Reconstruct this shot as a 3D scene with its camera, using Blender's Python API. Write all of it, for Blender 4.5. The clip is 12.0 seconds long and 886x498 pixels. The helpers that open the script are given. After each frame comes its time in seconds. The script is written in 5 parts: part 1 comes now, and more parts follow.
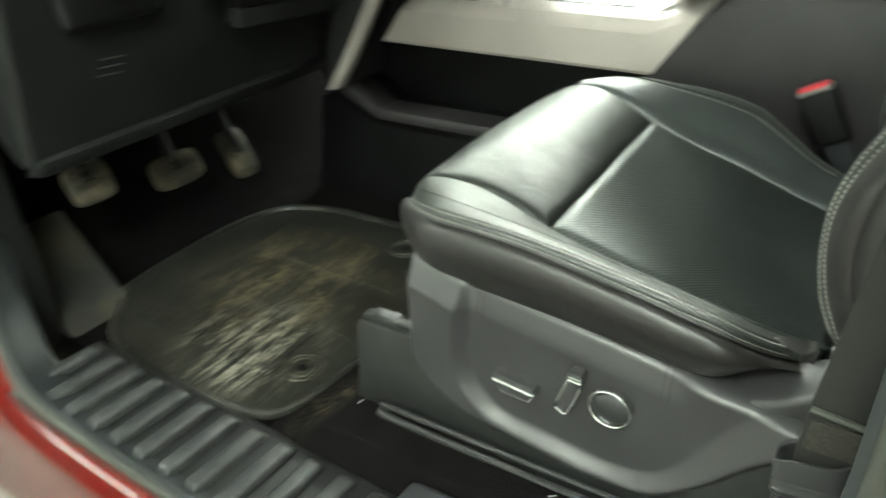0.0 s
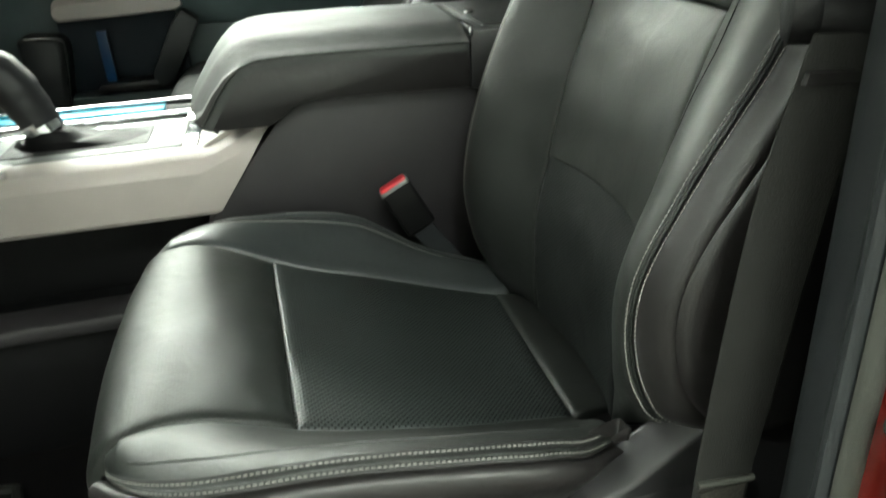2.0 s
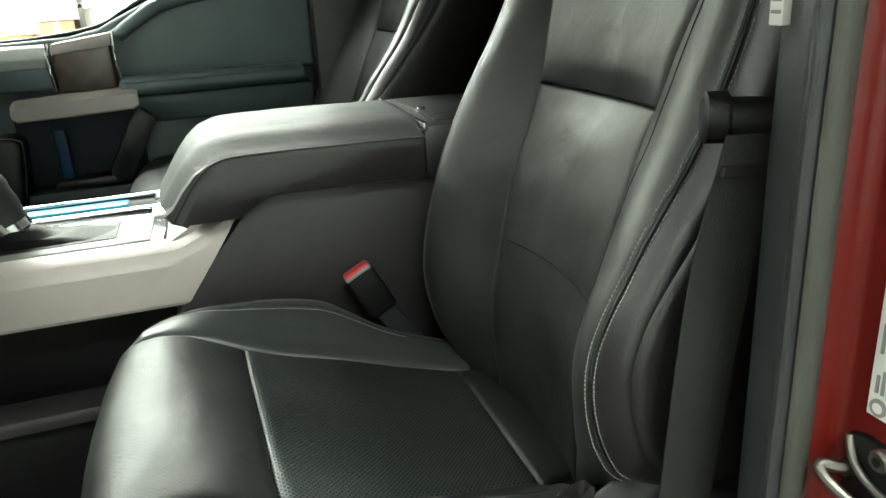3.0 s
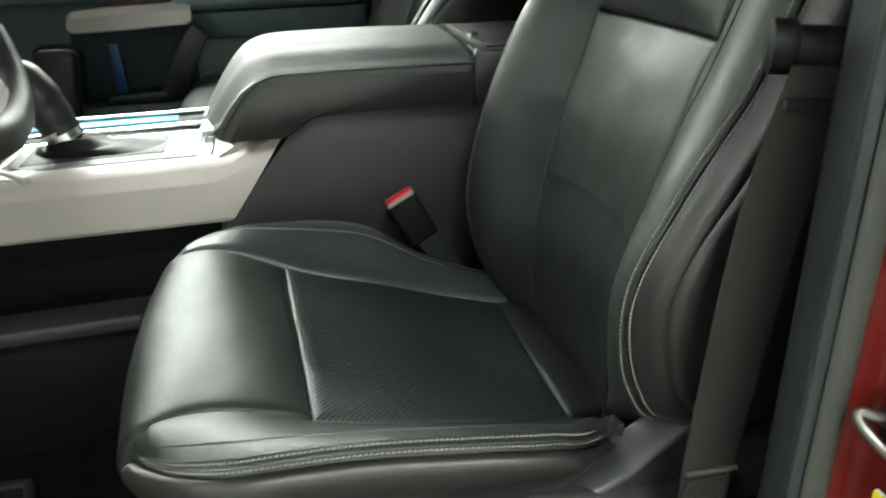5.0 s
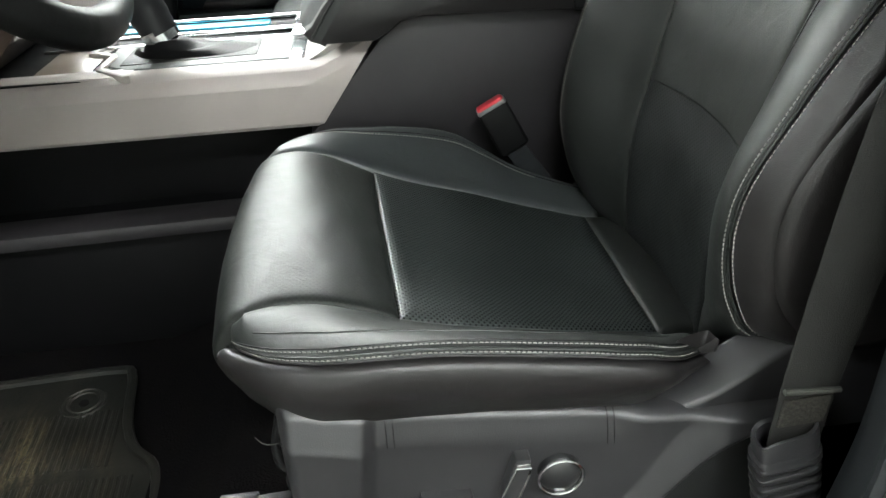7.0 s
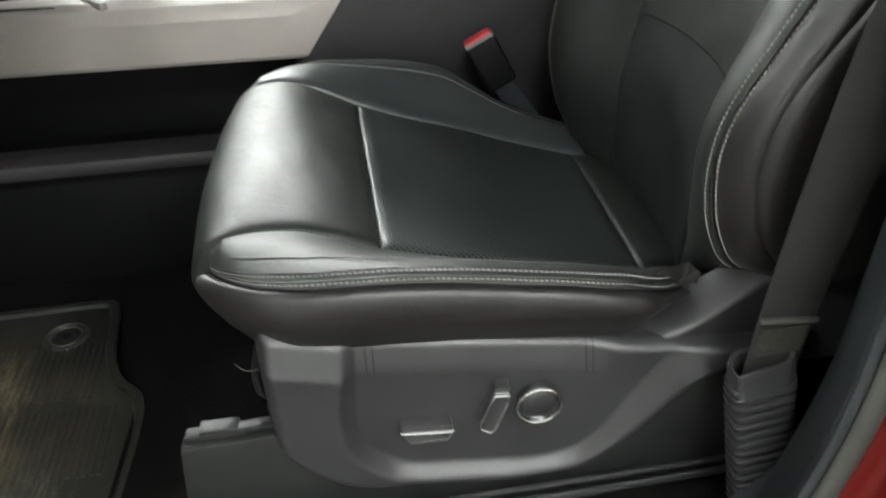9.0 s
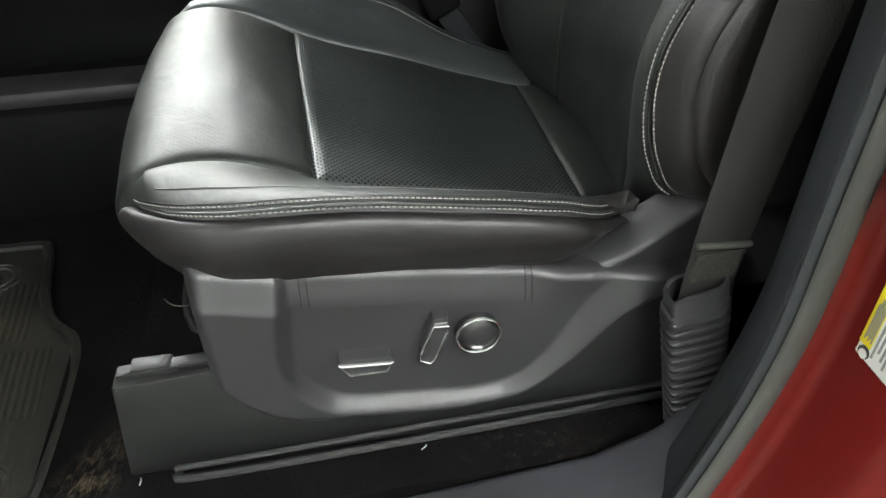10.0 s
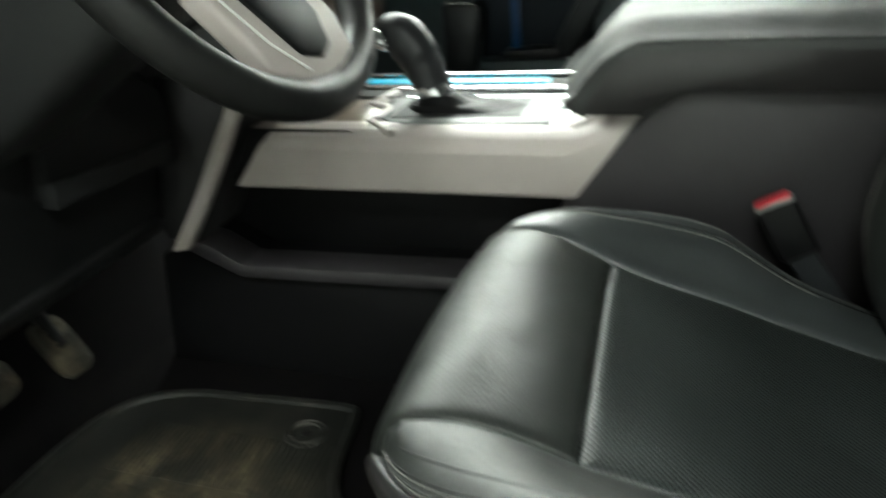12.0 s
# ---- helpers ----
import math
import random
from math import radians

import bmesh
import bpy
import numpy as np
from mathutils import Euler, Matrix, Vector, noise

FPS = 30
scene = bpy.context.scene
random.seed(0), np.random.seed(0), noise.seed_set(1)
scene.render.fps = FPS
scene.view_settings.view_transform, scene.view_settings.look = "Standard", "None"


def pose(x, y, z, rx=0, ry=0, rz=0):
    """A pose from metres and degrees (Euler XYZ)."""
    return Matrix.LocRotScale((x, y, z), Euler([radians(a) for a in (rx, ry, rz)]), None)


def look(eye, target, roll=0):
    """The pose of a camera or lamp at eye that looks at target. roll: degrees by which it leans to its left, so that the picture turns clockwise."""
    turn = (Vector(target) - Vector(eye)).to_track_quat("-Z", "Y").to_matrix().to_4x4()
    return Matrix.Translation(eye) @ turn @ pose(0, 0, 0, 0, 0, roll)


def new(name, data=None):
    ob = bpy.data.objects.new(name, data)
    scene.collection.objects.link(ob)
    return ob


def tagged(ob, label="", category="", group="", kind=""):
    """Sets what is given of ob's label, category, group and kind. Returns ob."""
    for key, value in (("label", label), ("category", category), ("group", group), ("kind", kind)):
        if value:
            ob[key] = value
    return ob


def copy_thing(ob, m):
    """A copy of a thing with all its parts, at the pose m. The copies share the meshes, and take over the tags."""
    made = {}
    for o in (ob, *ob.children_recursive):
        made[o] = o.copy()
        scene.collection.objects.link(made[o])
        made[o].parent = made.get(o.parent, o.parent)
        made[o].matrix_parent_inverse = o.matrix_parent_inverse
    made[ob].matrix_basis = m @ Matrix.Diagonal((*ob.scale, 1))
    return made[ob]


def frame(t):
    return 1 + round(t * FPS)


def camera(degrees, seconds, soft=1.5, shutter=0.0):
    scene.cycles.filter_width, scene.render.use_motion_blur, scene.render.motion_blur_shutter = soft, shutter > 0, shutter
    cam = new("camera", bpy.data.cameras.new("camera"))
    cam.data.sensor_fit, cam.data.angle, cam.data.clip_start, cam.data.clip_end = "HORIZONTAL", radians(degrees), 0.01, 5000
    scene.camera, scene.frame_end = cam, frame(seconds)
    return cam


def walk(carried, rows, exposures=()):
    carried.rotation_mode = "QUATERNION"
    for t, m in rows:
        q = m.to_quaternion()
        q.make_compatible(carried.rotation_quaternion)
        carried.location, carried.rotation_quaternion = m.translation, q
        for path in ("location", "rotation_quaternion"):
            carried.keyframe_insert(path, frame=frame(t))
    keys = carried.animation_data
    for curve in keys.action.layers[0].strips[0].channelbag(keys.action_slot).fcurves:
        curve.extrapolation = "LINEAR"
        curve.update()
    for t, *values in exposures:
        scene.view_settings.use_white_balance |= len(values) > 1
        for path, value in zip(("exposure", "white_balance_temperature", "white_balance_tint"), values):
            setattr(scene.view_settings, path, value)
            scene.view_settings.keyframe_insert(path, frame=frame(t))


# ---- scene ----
cam = camera(61.6, 12.0, shutter=0.5)
PATH = [
    (0, (0.543, -0.498, 0.714), (-0.475, 0.906, -0.282), -3.4),
    (0.3, (0.454, -0.503, 0.722), (-0.181, 1.076, -0.328), -2.5),
    (0.5, (0.398, -0.504, 0.72), (-0.016, 1.132, -0.353), -2.3),
    (0.7, (0.371, -0.502, 0.728), (0.092, 1.143, -0.375), -2.8),
    (1, (0.335, -0.483, 0.715), (0.285, 1.183, -0.391), -1.5),
    (1.5, (0.288, -0.411, 0.717), (0.484, 1.297, -0.305), -1.6),
    (2, (0.263, -0.409, 0.75), (0.632, 1.355, -0.117), -3.2),
    (2.5, (0.244, -0.435, 0.763), (0.72, 1.366, 0.035), -3.1),
    (2.7, (0.231, -0.456, 0.776), (0.756, 1.351, 0.1), -4.0),
    (4.3, (0.235, -0.452, 0.765), (0.786, 1.351, 0.096), -1.2),
    (4.5, (0.24, -0.448, 0.765), (0.761, 1.351, 0.064), -1.4),
    (5, (0.236, -0.453, 0.763), (0.635, 1.324, -0.065), -1.8),
    (5.5, (0.227, -0.45, 0.747), (0.491, 1.309, -0.169), -2.1),
    (6, (0.226, -0.445, 0.737), (0.422, 1.291, -0.239), -2.4),
    (6.5, (0.228, -0.445, 0.738), (0.402, 1.283, -0.254), -2.8),
    (8.5, (0.223, -0.451, 0.733), (0.365, 1.24, -0.326), -2.7),
    (9, (0.233, -0.451, 0.719), (0.41, 1.2, -0.396), -1.9),
    (9.5, (0.245, -0.446, 0.701), (0.499, 1.12, -0.517), -0.4),
    (10, (0.251, -0.448, 0.702), (0.524, 1.095, -0.541), -0.3),
    (10.5, (0.254, -0.458, 0.706), (0.513, 1.1, -0.521), -0.6),
    (11, (0.267, -0.454, 0.716), (0.457, 1.162, -0.447), -1.3),
    (11.5, (0.308, -0.393, 0.732), (0.173, 1.322, -0.288), -2.6),
    (11.8, (0.319, -0.35, 0.722), (-0.121, 1.378, -0.185), -4.3),
    (12, (0.305, -0.326, 0.748), (-0.316, 1.365, -0.121), -5.6),
]
EXPOSURE = [(0, 0.58, 6900, -3), (0.3, 0.22, 6900, 0), (0.5, 0.08, 6850, 1), (2, 0.08, 6850, 1), (4.5, 0.08, 6750, 3), (6.5, 0.05, 6500, 10), (9, 0.03, 6600, 12), (9.5, 0.16, 6600, 12), (10, 0.24, 6600, 12), (11, 0.22, 6600, 10), (11.5, -0.05, 6650, 6), (12, -0.15, 6650, 3)]
walk(cam, [(t, look(eye, target, roll)) for t, eye, target, roll in PATH], EXPOSURE)
# ---- world and light ----
world = bpy.data.worlds.new("world")
world.use_nodes = True
scene.world = world
world.node_tree.nodes["Background"].inputs[0].default_value = (0.75, 0.8, 0.78, 1)
world.node_tree.nodes["Background"].inputs[1].default_value = 0.03


# ---- materials ----
def material(name, base, rough=0.5, metal=0.0, coat=0.0, spec=0.5, grain=0.0, grain_size=400.0, stain=0.0, stain_size=12.0, stain_colour=None, rough_var=0.08):
    """Principled surface with colour stains at one scale and grain relief at another."""
    m = bpy.data.materials.new(name)
    m.use_nodes = True
    nt = m.node_tree
    b = nt.nodes["Principled BSDF"]
    b.inputs["Base Color"].default_value = (*base, 1)
    b.inputs["Roughness"].default_value = rough
    b.inputs["Metallic"].default_value = metal
    b.inputs["Specular IOR Level"].default_value = spec
    if coat:
        b.inputs["Coat Weight"].default_value = coat
        b.inputs["Coat Roughness"].default_value = 0.06
    tc = nt.nodes.new("ShaderNodeTexCoord")
    big = nt.nodes.new("ShaderNodeTexNoise")
    big.inputs["Scale"].default_value = stain_size
    big.inputs["Detail"].default_value = 6
    nt.links.new(tc.outputs["Object"], big.inputs["Vector"])
    if stain:
        mix = nt.nodes.new("ShaderNodeMix")
        mix.data_type = "RGBA"
        ramp = nt.nodes.new("ShaderNodeValToRGB")
        ramp.color_ramp.elements[0].position, ramp.color_ramp.elements[1].position = 0.42, 0.68
        nt.links.new(big.outputs["Fac"], ramp.inputs["Fac"])
        scale = nt.nodes.new("ShaderNodeMath")
        scale.operation = "MULTIPLY"
        scale.inputs[1].default_value = stain
        nt.links.new(ramp.outputs["Color"], scale.inputs[0])
        nt.links.new(scale.outputs[0], mix.inputs[0])
        mix.inputs[6].default_value = (*base, 1)
        mix.inputs[7].default_value = (*(stain_colour or tuple(min(1, c * 1.8 + 0.01) for c in base)), 1)
        nt.links.new(mix.outputs[2], b.inputs["Base Color"])
    if rough_var:
        mr = nt.nodes.new("ShaderNodeMapRange")
        mr.inputs["To Min"].default_value, mr.inputs["To Max"].default_value = max(0.02, rough - rough_var), min(1, rough + rough_var)
        nt.links.new(big.outputs["Fac"], mr.inputs["Value"])
        nt.links.new(mr.outputs[0], b.inputs["Roughness"])
    if grain:
        fine = nt.nodes.new("ShaderNodeTexNoise")
        fine.inputs["Scale"].default_value = grain_size
        fine.inputs["Detail"].default_value = 3
        nt.links.new(tc.outputs["Object"], fine.inputs["Vector"])
        bump = nt.nodes.new("ShaderNodeBump")
        bump.inputs["Strength"].default_value = grain
        bump.inputs["Distance"].default_value = 0.001
        nt.links.new(fine.outputs["Fac"], bump.inputs["Height"])
        nt.links.new(bump.outputs[0], b.inputs["Normal"])
    return m


def leather_material(name, base, rough, holes=0.0, spec=0.7):
    """Grained hide: cells of about a millimetre, soft creases, and a grid of punched holes where asked."""
    m = material(name, base, rough, spec=spec, stain=0.35, stain_size=7.0, rough_var=0.07)
    nt = m.node_tree
    b = nt.nodes["Principled BSDF"]
    tc = next(n for n in nt.nodes if n.type == "TEX_COORD")
    cells = nt.nodes.new("ShaderNodeTexVoronoi")
    cells.feature = "DISTANCE_TO_EDGE"
    cells.inputs["Scale"].default_value = 620
    creases = nt.nodes.new("ShaderNodeTexNoise")
    creases.inputs["Scale"].default_value = 28
    creases.inputs["Detail"].default_value = 4
    creases.inputs["Distortion"].default_value = 0.8
    nt.links.new(tc.outputs["Object"], cells.inputs["Vector"])
    nt.links.new(tc.outputs["Object"], creases.inputs["Vector"])
    fine = nt.nodes.new("ShaderNodeBump")
    fine.inputs["Strength"].default_value, fine.inputs["Distance"].default_value = 0.25, 0.0006
    wide = nt.nodes.new("ShaderNodeBump")
    wide.inputs["Strength"].default_value, wide.inputs["Distance"].default_value = 0.25, 0.004
    nt.links.new(cells.outputs["Distance"], fine.inputs["Height"])
    nt.links.new(creases.outputs["Fac"], wide.inputs["Height"])
    nt.links.new(wide.outputs[0], fine.inputs["Normal"])
    last = fine
    if holes:
        uv = nt.nodes.new("ShaderNodeUVMap")
        sep = nt.nodes.new("ShaderNodeSeparateXYZ")
        nt.links.new(uv.outputs[0], sep.inputs[0])

        def math(op, a, c=None):
            n = nt.nodes.new("ShaderNodeMath")
            n.operation = op
            for k, v in enumerate((a, c)):
                if v is None:
                    continue
                if isinstance(v, (int, float)):
                    n.inputs[k].default_value = v
                else:
                    nt.links.new(v, n.inputs[k])
            return n.outputs[0]

        pitch = 2 * 3.14159 / 0.0060
        wave = math("MULTIPLY", math("COSINE", math("MULTIPLY", sep.outputs[0], pitch)), math("COSINE", math("MULTIPLY", sep.outputs[1], pitch)))
        dot = nt.nodes.new("ShaderNodeMapRange")
        dot.inputs["From Min"].default_value, dot.inputs["From Max"].default_value = 0.22, 0.50
        nt.links.new(wave, dot.inputs["Value"])
        pit = nt.nodes.new("ShaderNodeBump")
        pit.invert = True
        pit.inputs["Strength"].default_value, pit.inputs["Distance"].default_value = 0.5 * holes, 0.0012
        nt.links.new(dot.outputs[0], pit.inputs["Height"])
        nt.links.new(fine.outputs[0], pit.inputs["Normal"])
        last = pit
        mix = nt.nodes.new("ShaderNodeMix")
        mix.data_type = "RGBA"
        nt.links.new(math("MULTIPLY", dot.outputs[0], holes), mix.inputs[0])
        old = b.inputs["Base Color"].links[0].from_socket
        nt.links.new(old, mix.inputs[6])
        mix.inputs[7].default_value = (0.002, 0.002, 0.002, 1)
        nt.links.new(mix.outputs[2], b.inputs["Base Color"])
        gloss = nt.nodes.new("ShaderNodeMapRange")
        gloss.inputs["To Min"].default_value, gloss.inputs["To Max"].default_value = spec, spec * (1 - 0.9 * holes)
        nt.links.new(dot.outputs[0], gloss.inputs["Value"])
        nt.links.new(gloss.outputs[0], b.inputs["Specular IOR Level"])
    nt.links.new(last.outputs[0], b.inputs["Normal"])
    return m


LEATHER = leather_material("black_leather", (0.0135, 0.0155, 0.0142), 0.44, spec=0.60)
PERFORATED = leather_material("perforated_leather", (0.0195, 0.0250, 0.0243), 0.45, holes=1.0, spec=0.9)
# the insert's perforated hide, darkened in colour for the shade low on the backrest
PERFORATED_BACK = leather_material("shade_toned_perforated_leather", (0.0108, 0.0130, 0.0126), 0.46, holes=0.45, spec=0.6)
PERFORATED_FINE = leather_material("finely_perforated_leather", (0.0150, 0.0172, 0.0155), 0.46, holes=0.16, spec=0.43)
# same hide as the near bolster; the far side's bluish sheen is in the colour
LEATHER_FAR_SHEEN = leather_material("sheen_toned_leather", (0.029, 0.034, 0.0352), 0.46, spec=0.95)
PERFORATED_SOFT = leather_material("softly_perforated_leather", (0.0138, 0.0160, 0.0138), 0.46, holes=0.14, spec=0.66)
ARMREST = leather_material("armrest_leather", (0.026, 0.028, 0.027), 0.60, spec=0.5)
VINYL = leather_material("charcoal_vinyl", (0.0135, 0.0120, 0.0122), 0.40, spec=0.6)
HEADLINER = material("pale_grey_headliner_cloth", (0.30, 0.30, 0.285), 0.95, spec=0.1, grain=0.5, grain_size=600, stain=0.2, stain_size=8)
THREAD = material("grey_thread", (0.31, 0.30, 0.28), 0.7, grain=0.3, grain_size=900)
PLASTIC = material("charcoal_plastic", (0.0175, 0.0175, 0.0185), 0.34, spec=0.62, grain=0.35, grain_size=900, stain=0.2, stain_size=15)
PLASTIC_SOFT = material("soft_charcoal_plastic", (0.018, 0.0175, 0.0185), 0.5, grain=0.4, grain_size=700, stain=0.25, stain_size=9)
PLASTIC_BLACK = material("black_plastic", (0.005, 0.005, 0.0055), 0.5, spec=0.3, grain=0.3, grain_size=800)
LEVER = material("satin_black_plastic", (0.014, 0.0145, 0.016), 0.45, spec=0.4, rough_var=0.05)
DASH = material("black_dash_plastic", (0.0105, 0.0110, 0.0115), 0.5, spec=0.35, grain=0.4, grain_size=700, stain=0.2, stain_size=11)
PLASTIC_DARK = material("dark_charcoal_plastic", (0.0135, 0.014, 0.014), 0.38, grain=0.35, grain_size=900, stain=0.2, stain_size=15)
CONSOLE_SIDE = material("mauve_grey_console_plastic", (0.027, 0.0245, 0.027), 0.45, grain=0.4, grain_size=800, stain=0.2, stain_size=12)
PAD_GREY = leather_material("pale_grey_vinyl", (0.20, 0.205, 0.20), 0.45)
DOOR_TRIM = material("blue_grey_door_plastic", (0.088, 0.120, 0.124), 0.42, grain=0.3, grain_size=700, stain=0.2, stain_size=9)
WHEEL_HIDE = leather_material("dark_wheel_leather", (0.008, 0.0082, 0.0082), 0.46, spec=0.45)
SILL_COVER = material("blue_grey_sill_plastic", (0.036, 0.036, 0.042), 0.42, grain=0.4, grain_size=700, stain=0.3, stain_size=16)
SHIELD = material("moulded_charcoal_plastic", (0.0288, 0.0280, 0.0300), 0.38, spec=0.62, grain=0.15, grain_size=900, stain=0.2, stain_size=15)
TRIM = material("dark_trim_plastic", (0.023, 0.0255, 0.028), 0.42, spec=0.5, grain=0.3, grain_size=900, stain=0.2, stain_size=14)
# near-black base carries the shade of the recess below the trim; boot shares it
CONSOLE_DARK = material("shade_dark_console", (0.0038, 0.0037, 0.0043), 0.6, spec=0.18, grain=0.3, grain_size=800)
SILL = material("scuffed_sill_plastic", (0.026, 0.027, 0.030), 0.34, grain=0.5, grain_size=500, stain=0.55, stain_size=24, stain_colour=(0.12, 0.12, 0.118))
CARPET = material("black_carpet", (0.0042, 0.0038, 0.0043), 0.95, spec=0.05, grain=1.0, grain_size=350, stain=0.35, stain_size=18, stain_colour=(0.010, 0.0085, 0.0075))
RUBBER = material("dusty_rubber", (0.016, 0.017, 0.016), 0.55, grain=0.4, grain_size=300, stain=0.7, stain_size=11, stain_colour=(0.075, 0.064, 0.045))
PEDAL = material("worn_pedal_rubber", (0.042, 0.038, 0.030), 0.5, grain=0.4, grain_size=300, stain=0.8, stain_size=26, stain_colour=(0.15, 0.122, 0.08))
MAT = material("dusty_mat_rubber", (0.0105, 0.0112, 0.0100), 0.42, grain=0.5, grain_size=300, stain=0.35, stain_size=20, stain_colour=(0.05, 0.046, 0.038))


def dirt(m, centre, outer, inner, colour, scale, low, high, turn=0.5, patch=0.0):
    """Dry dirt trodden in round one place, in streaks broken by a fine speckle."""
    nt = m.node_tree
    b = nt.nodes["Principled BSDF"]
    geo = nt.nodes.new("ShaderNodeNewGeometry")
    away = nt.nodes.new("ShaderNodeVectorMath")
    away.operation = "DISTANCE"
    away.inputs[1].default_value = centre
    nt.links.new(geo.outputs["Position"], away.inputs[0])
    near = nt.nodes.new("ShaderNodeMapRange")
    near.inputs["From Min"].default_value, near.inputs["From Max"].default_value = outer, inner
    nt.links.new(away.outputs["Value"], near.inputs["Value"])
    smear = nt.nodes.new("ShaderNodeMapping")
    smear.inputs["Scale"].default_value = scale
    smear.inputs["Rotation"].default_value = (0, 0, turn)
    nt.links.new(geo.outputs["Position"], smear.inputs["Vector"])
    streak = nt.nodes.new("ShaderNodeTexNoise")
    streak.inputs["Scale"].default_value, streak.inputs["Detail"].default_value, streak.inputs["Roughness"].default_value = 1.0, 9, 0.7
    streak.inputs["Distortion"].default_value = 0.6
    nt.links.new(smear.outputs[0], streak.inputs["Vector"])
    edge = nt.nodes.new("ShaderNodeMapRange")
    edge.inputs["From Min"].default_value, edge.inputs["From Max"].default_value = low, high
    nt.links.new(streak.outputs["Fac"], edge.inputs["Value"])
    speck = nt.nodes.new("ShaderNodeTexNoise")
    speck.inputs["Scale"].default_value, speck.inputs["Detail"].default_value = 260, 2
    nt.links.new(geo.outputs["Position"], speck.inputs["Vector"])
    grit = nt.nodes.new("ShaderNodeMapRange")
    grit.inputs["From Min"].default_value, grit.inputs["From Max"].default_value, grit.inputs["To Min"].default_value = 0.35, 0.62, 0.35
    nt.links.new(speck.outputs["Fac"], grit.inputs["Value"])
    total = None
    blot = nt.nodes.new("ShaderNodeTexNoise")
    blot.inputs["Scale"].default_value, blot.inputs["Detail"].default_value = max(patch, 0.01), 7
    flake = nt.nodes.new("ShaderNodeMapping")
    flake.inputs["Scale"].default_value, flake.inputs["Rotation"].default_value = (1.6, 0.55, 1.0), (0, 0, turn)
    nt.links.new(geo.outputs["Position"], flake.inputs["Vector"])
    nt.links.new(flake.outputs[0], blot.inputs["Vector"])
    cut = nt.nodes.new("ShaderNodeMapRange")
    cut.inputs["From Min"].default_value, cut.inputs["From Max"].default_value = (0.40, 0.60) if patch else (-1.0, 0.0)
    nt.links.new(blot.outputs["Fac"], cut.inputs["Value"])
    for one, two in ((near, edge), (None, grit), (None, cut)):
        mul = nt.nodes.new("ShaderNodeMath")
        mul.operation = "MULTIPLY"
        nt.links.new((one or total).outputs[0], mul.inputs[0])
        nt.links.new(two.outputs[0], mul.inputs[1])
        total = mul
    mix = nt.nodes.new("ShaderNodeMix")
    mix.data_type = "RGBA"
    nt.links.new(total.outputs[0], mix.inputs[0])
    nt.links.new(b.inputs["Base Color"].links[0].from_socket, mix.inputs[6])
    mix.inputs[7].default_value = (*colour, 1)
    nt.links.new(mix.outputs[2], b.inputs["Base Color"])


dirt(MAT, (-0.33, 0.17, 0.015), 0.30, 0.05, (0.062, 0.056, 0.044), (60, 14, 20), 0.35, 0.65, 0.07)
dirt(MAT, (-0.34, 0.27, 0.015), 0.20, 0.09, (0.200, 0.160, 0.097), (150, 20, 20), 0.44, 0.54, 0.07, 17.0)
dirt(MAT, (-0.26, 0.085, 0.015), 0.15, 0.05, (0.36, 0.335, 0.28), (170, 14, 20), 0.45, 0.54, 0.07, 30.0)
dirt(CARPET, (-0.035, 0.03, 0.06), 0.085, 0.01, (0.10, 0.08, 0.055), (60, 60, 60), 0.46, 0.64)
dirt(CARPET, (0.44, -0.02, 0.105), 0.14, 0.02, (0.03, 0.028, 0.025), (90, 90, 90), 0.52, 0.68)
SILVER = material("satin_silver_paint", (0.41, 0.37, 0.35), 0.48, metal=0.1, grain=0.08, grain_size=1500, stain=0.15, stain_size=6)
PANEL = material("brushed_grey_panel", (0.16, 0.168, 0.164), 0.5, metal=0.2, grain=0.1, grain_size=900)
CHROME = material("chrome", (0.72, 0.73, 0.74), 0.16, metal=1.0, rough_var=0.04)
RED = material("deep_red_paint", (0.124, 0.0088, 0.0070), 0.24, coat=0.20, spec=0.28, grain=0.05, grain_size=60, stain=0.2, stain_size=5, stain_colour=(0.110, 0.0095, 0.0075))
SEAL = material("grey_rubber_seal", (0.050, 0.051, 0.045), 0.6, grain=0.25, grain_size=500, stain=0.3, stain_size=12)
WEBBING = material("grey_webbing", (0.0105, 0.0102, 0.0092), 0.75, grain=0.5, grain_size=900)
STITCHED = material("sewn_webbing", (0.016, 0.0145, 0.012), 0.7, grain=1.0, grain_size=260, stain=0.8, stain_size=420, stain_colour=(0.05, 0.045, 0.037))
BUTTON_RED = material("red_button", (0.66, 0.045, 0.06), 0.35, rough_var=0.03)
STEEL = material("zinc_steel", (0.20, 0.19, 0.175), 0.45, metal=1.0, stain=0.4, stain_size=40, stain_colour=(0.2, 0.17, 0.13))
WHITE = material("white_label", (0.78, 0.78, 0.76), 0.5, rough_var=0.04)
YELLOW = material("yellow_label", (0.8, 0.66, 0.02), 0.5, rough_var=0.04)
INK = material("dark_ink", (0.03, 0.03, 0.03), 0.6, rough_var=0.0)
INK_GREY = material("grey_ink", (0.25, 0.25, 0.25), 0.6, rough_var=0.0)
BLUE = material("blue_film", (0.01, 0.48, 0.72), 0.3, spec=0.6, rough_var=0.05)
DEEP_BLUE = material("deep_blue_card", (0.004, 0.055, 0.17), 0.4, rough_var=0.05)
DARK_BLUE = material("dark_blue_cloth", (0.010, 0.018, 0.028), 0.7)
WOOD_PALE = material("brown_wood_veneer", (0.16, 0.125, 0.095), 0.32, coat=0.4, stain=0.6, stain_size=16, stain_colour=(0.09, 0.07, 0.052))
